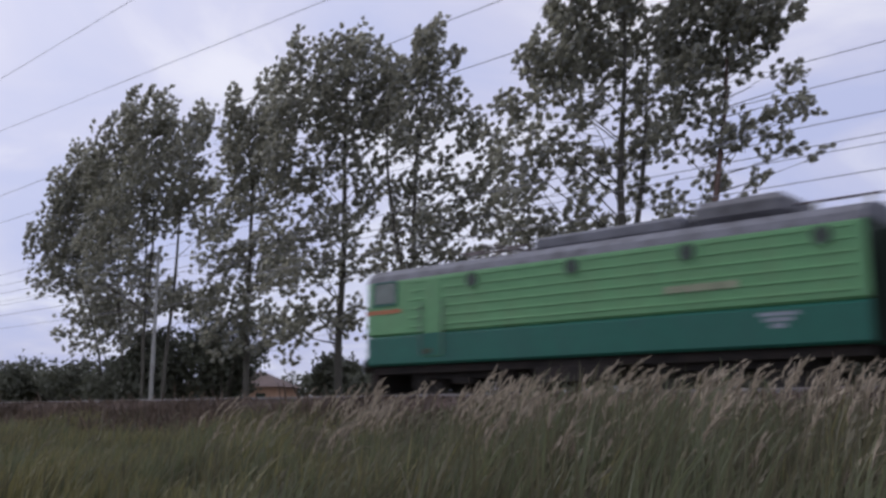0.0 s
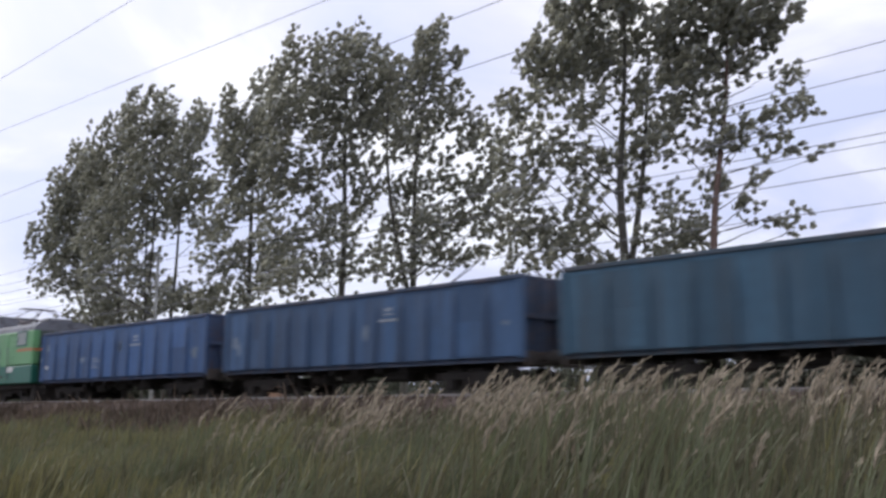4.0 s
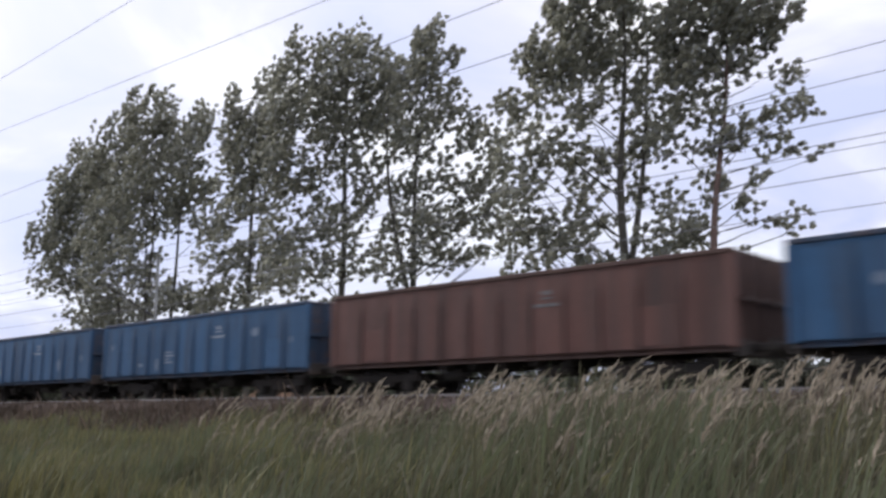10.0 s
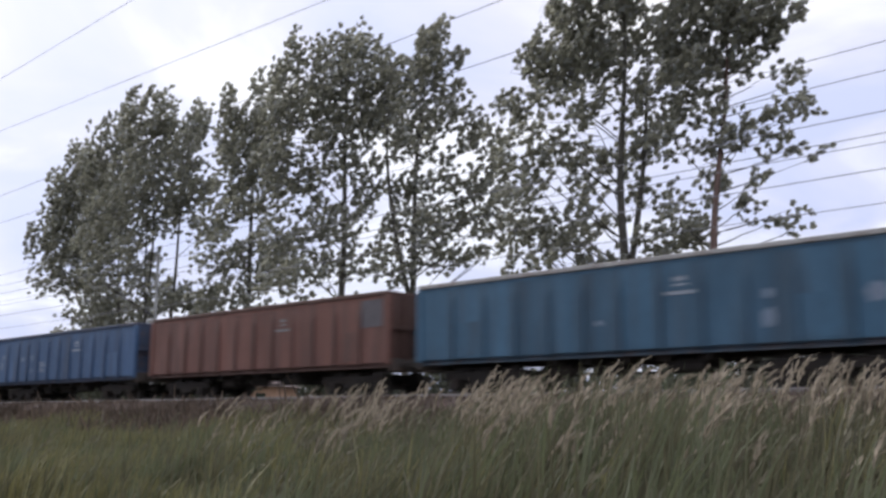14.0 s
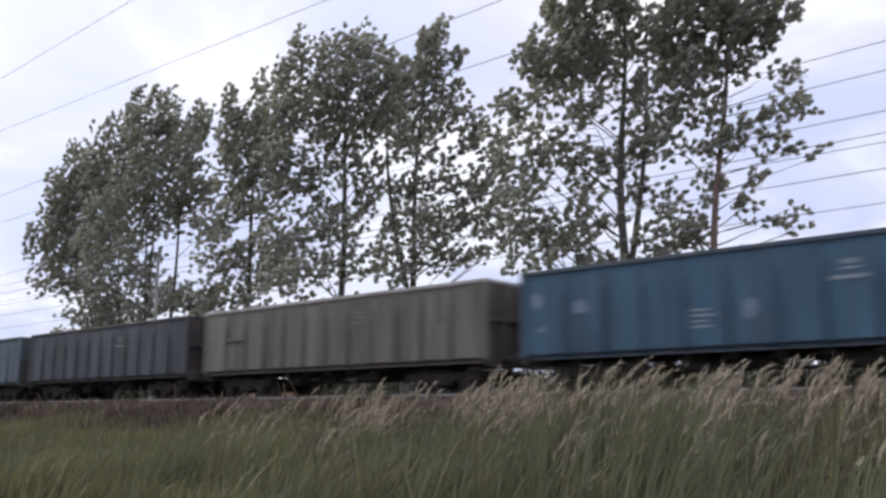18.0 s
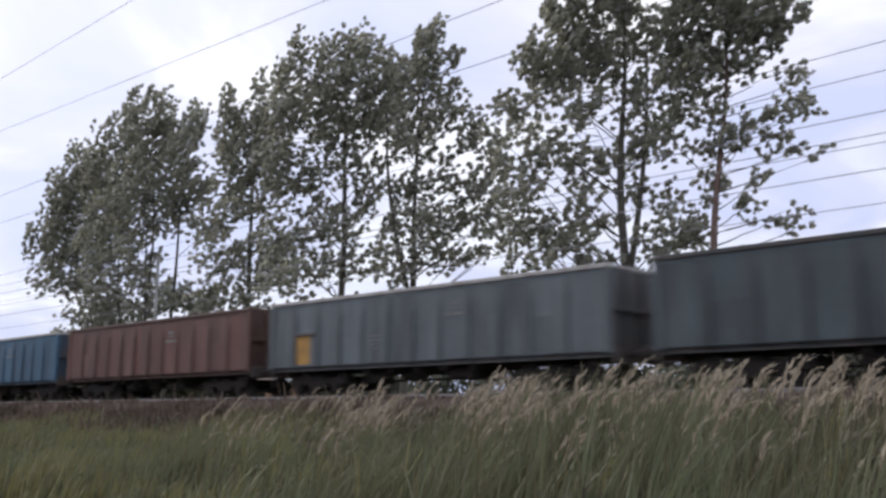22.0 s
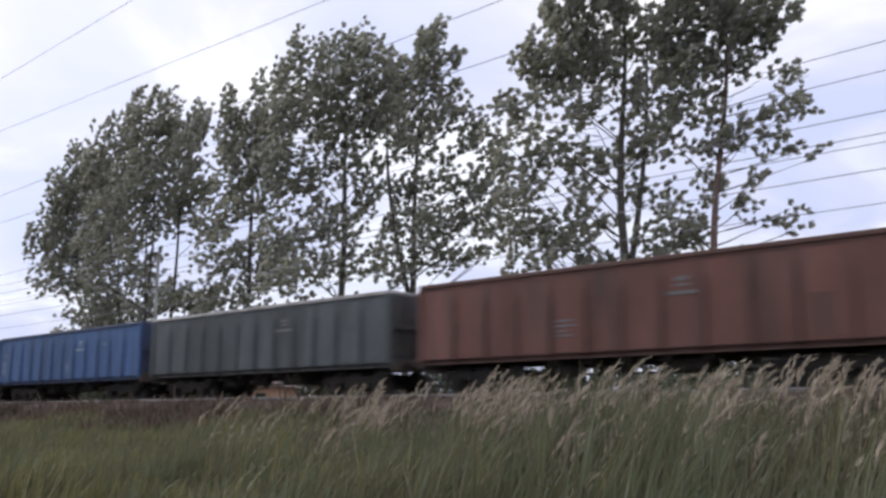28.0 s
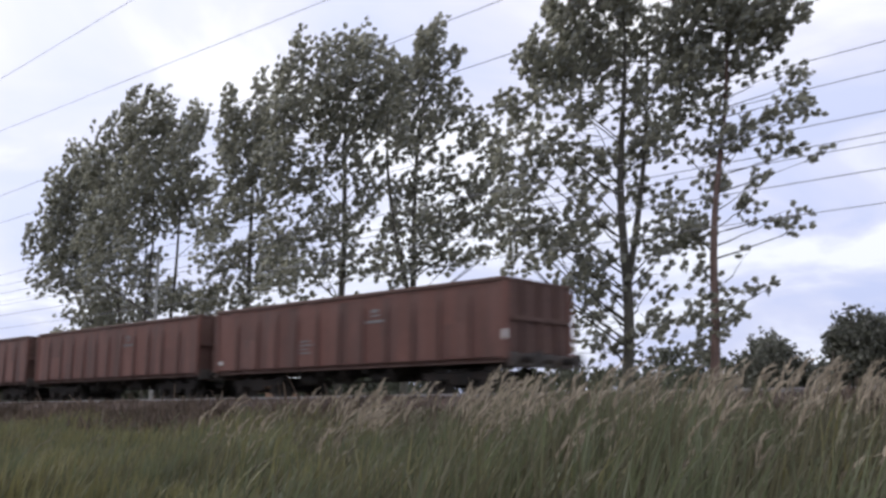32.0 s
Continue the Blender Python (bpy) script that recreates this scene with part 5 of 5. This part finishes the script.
def small_window(s, x, z=3.16):
    bm = bmesh.new()
    bm_rod(bm, (x, -1.545, z), (x, -1.49, z), 0.19, sides=18)
    w = part("porthole", mesh_of("porthole", bm, M_GLASS), s, label="small round dark window")
    bm = bmesh.new()
    bm_rod(bm, (x, -1.535, z), (x, -1.48, z), 0.23, sides=18)
    part("porthole_ring", mesh_of("porthole_ring", bm, M_GREEN_L), w)


A0, A1, B0, B1 = -30.98, -16.95, -15.85, -0.93
front = section("two-tone green electric locomotive section with grey roof, leading", A0, A1, True)
for gx in (-26.92, -23.75, -20.71, -17.79):
    small_window(front, gx - A0)
pantograph(front, -27.0 - A0, 0.12, True)
part("roof_box", boxes("roof_box", M_ROOF, (-25.4 - A0, -21.1 - A0, -0.85, 0.85, 3.8, 4.16), bevel=0.08), front)
part("roof_box", boxes("roof_box", M_EQUIP, (-20.9 - A0, -18.7 - A0, -0.95, 0.95, 3.8, 4.36), bevel=0.16), front, label="pale grey rounded roof casing")
part("bus_bar", rods("bus_bar", M_COPPER, ((-18.9 - A0, -0.3, 4.12), (-16.9 - A0, -0.3, 4.12), 0.03), sides=6), front)
for gx in (-18.3, -17.2):
    part("insulator", rods("insulator", M_MARK, ((gx - A0, -0.3, 3.85), (gx - A0, -0.3, 4.1), 0.07)), front)
for i in range(6):
    part("number_bar", boxes("number_bar", M_NUMBER, (-21.25 - A0 + i * 0.29, -21.07 - A0 + i * 0.29, -1.548, -1.5, 2.28, 2.44)), front, label="tan number stroke")
part("emblem", boxes("emblem", M_STENCIL, (-19.2 - A0, -18.35 - A0, -1.512, -1.49, 1.63, 1.71), (-19.07 - A0, -18.48 - A0, -1.512, -1.49, 1.51, 1.6), (-18.93 - A0, -18.62 - A0, -1.512, -1.49, 1.38, 1.48)), front, label="white emblem of stepped bars")

rear = section("two-tone green electric locomotive section with louvres and raised pantograph", B0, B1, False)
for gx in (-11.0, -5.7):
    small_window(rear, gx - B0)


def grille(s, x0, x1):
    """Three rows of dark louvres, split once down the middle."""
    mid = (x0 + x1) / 2
    for a, b in ((x0, mid - 0.05), (mid + 0.05, x1)):
        for z0, z1 in ((2.22, 2.55), (2.64, 2.97), (3.06, 3.39)):
            g = part("louvre", boxes("louvre", M_GRILLE, (a, b, -1.542, -1.49, z0, z1), bevel=0.008), s, label="black air louvre")
            for i in range(4):
                z = z0 + (i + 0.5) * (z1 - z0) / 4
                part("slat", boxes("slat", M_UNDER, (a + 0.02, b - 0.02, -1.56, -1.538, z - 0.02, z + 0.015)), g)


grille(rear, -15.3 - B0, -12.6 - B0)
grille(rear, -9.7 - B0, -7.1 - B0)
part("roof_box", boxes("roof_box", M_EQUIP, (-14.3 - B0, -11.4 - B0, -0.9, 0.9, 3.8, 4.22), bevel=0.14), rear)
part("roof_box", boxes("roof_box", M_ROOF, (-11.0 - B0, -9.3 - B0, -0.8, 0.8, 3.8, 4.05), bevel=0.05), rear)
part("roof_box", boxes("roof_box", M_ROOF, (-9.1 - B0, -6.1 - B0, -0.95, 0.95, 3.8, 4.42), bevel=0.06), rear, label="dark grey louvred roof casing")
part("roof_box", boxes("roof_box", M_EQUIP, (-2.5 - B0, -1.6 - B0, -0.6, 0.6, 3.8, 4.06), bevel=0.08), rear)
pantograph(rear, -4.1 - B0, 0.60, True)
part("bus_bar", rods("bus_bar", M_COPPER, ((-6.0 - B0, 0.3, 4.1), (-4.9 - B0, 0.3, 4.06), 0.03), sides=6), rear)
for i in range(8):
    part("number_bar", boxes("number_bar", M_NUMBER, (-11.8 - B0 + i * 0.24, -11.64 - B0 + i * 0.24, -1.548, -1.5, 2.34, 2.50)), rear, label="tan number stroke")
part("number_bar", boxes("number_bar", M_NUMBER, (-6.2 - B0, -5.7 - B0, -1.548, -1.5, 2.33, 2.44)), rear)
part("emblem", boxes("emblem", M_STENCIL, (-14.15 - B0, -13.3 - B0, -1.512, -1.49, 1.63, 1.71), (-14.02 - B0, -13.43 - B0, -1.512, -1.49, 1.51, 1.6), (-13.88 - B0, -13.57 - B0, -1.512, -1.49, 1.38, 1.48)), rear, label="white emblem of stepped bars")
part("plate", boxes("plate", M_MARK, (-3.56 - B0, -2.9 - B0, -1.515, -1.49, 1.55, 1.80)), rear, label="white rectangular plate")
TRAIN += [(front, FIRST + A0), (rear, FIRST + B0)]


# ---------------------------------------------------------------- what moves
def motions():
    times = [i * 2.0 for i in range(17)]
    for thing, x in TRAIN:
        walk(thing, [(t, pose(x - ran(t), TRACK, RAIL)) for t in times])
    # wheels roll; those that stand alike on their bogies share one track of keys
    for (ax, side, r), wheels in WHEELS.items():
        turn = 180.0 if side > 0 else 0.0
        sign = 1.0 if side > 0 else -1.0
        walk(wheels[0], [(i / FPS, pose(ax, side * 0.755, r, 0, sign * math.degrees(ran(i / FPS) / r), turn)) for i in range(32 * FPS + 1)])
        for w in wheels[1:]:
            w.rotation_mode = "QUATERNION"
            keys = w.animation_data_create()
            keys.action = wheels[0].animation_data.action
            keys.action_slot = wheels[0].animation_data.action_slot
    # crowns rock about the foot of their trunk as the wind comes and goes
    for ob, phase, reach in SWAYERS:
        rows = []
        for i in range(41):
            t = i * 0.8
            a = reach * (0.9 * math.sin(t * 1.9 + phase) + 0.7 * math.sin(t * 0.71 + phase * 0.3))
            b = reach * 0.6 * math.sin(t * 2.3 + phase * 1.7)
            rows.append((t, pose(0, 0, 0, math.degrees(-a * LEE.y + b * LEE.x), math.degrees(a * LEE.x + b * LEE.y), 0)))
        walk(ob, rows)
    for ob, phase, reach in GRASS_LAYERS:
        rows = []
        for i in range(54):
            t = min(32.0, i * 0.6 + 0.001)
            a = reach * (0.7 * math.sin(t * 3.1 + phase) + 0.6 * math.sin(t * 1.3 + phase * 2))
            rows.append((t if i else 0.0, pose(LEE.x * a, LEE.y * a, 0)))
        walk(ob, rows)


motions()
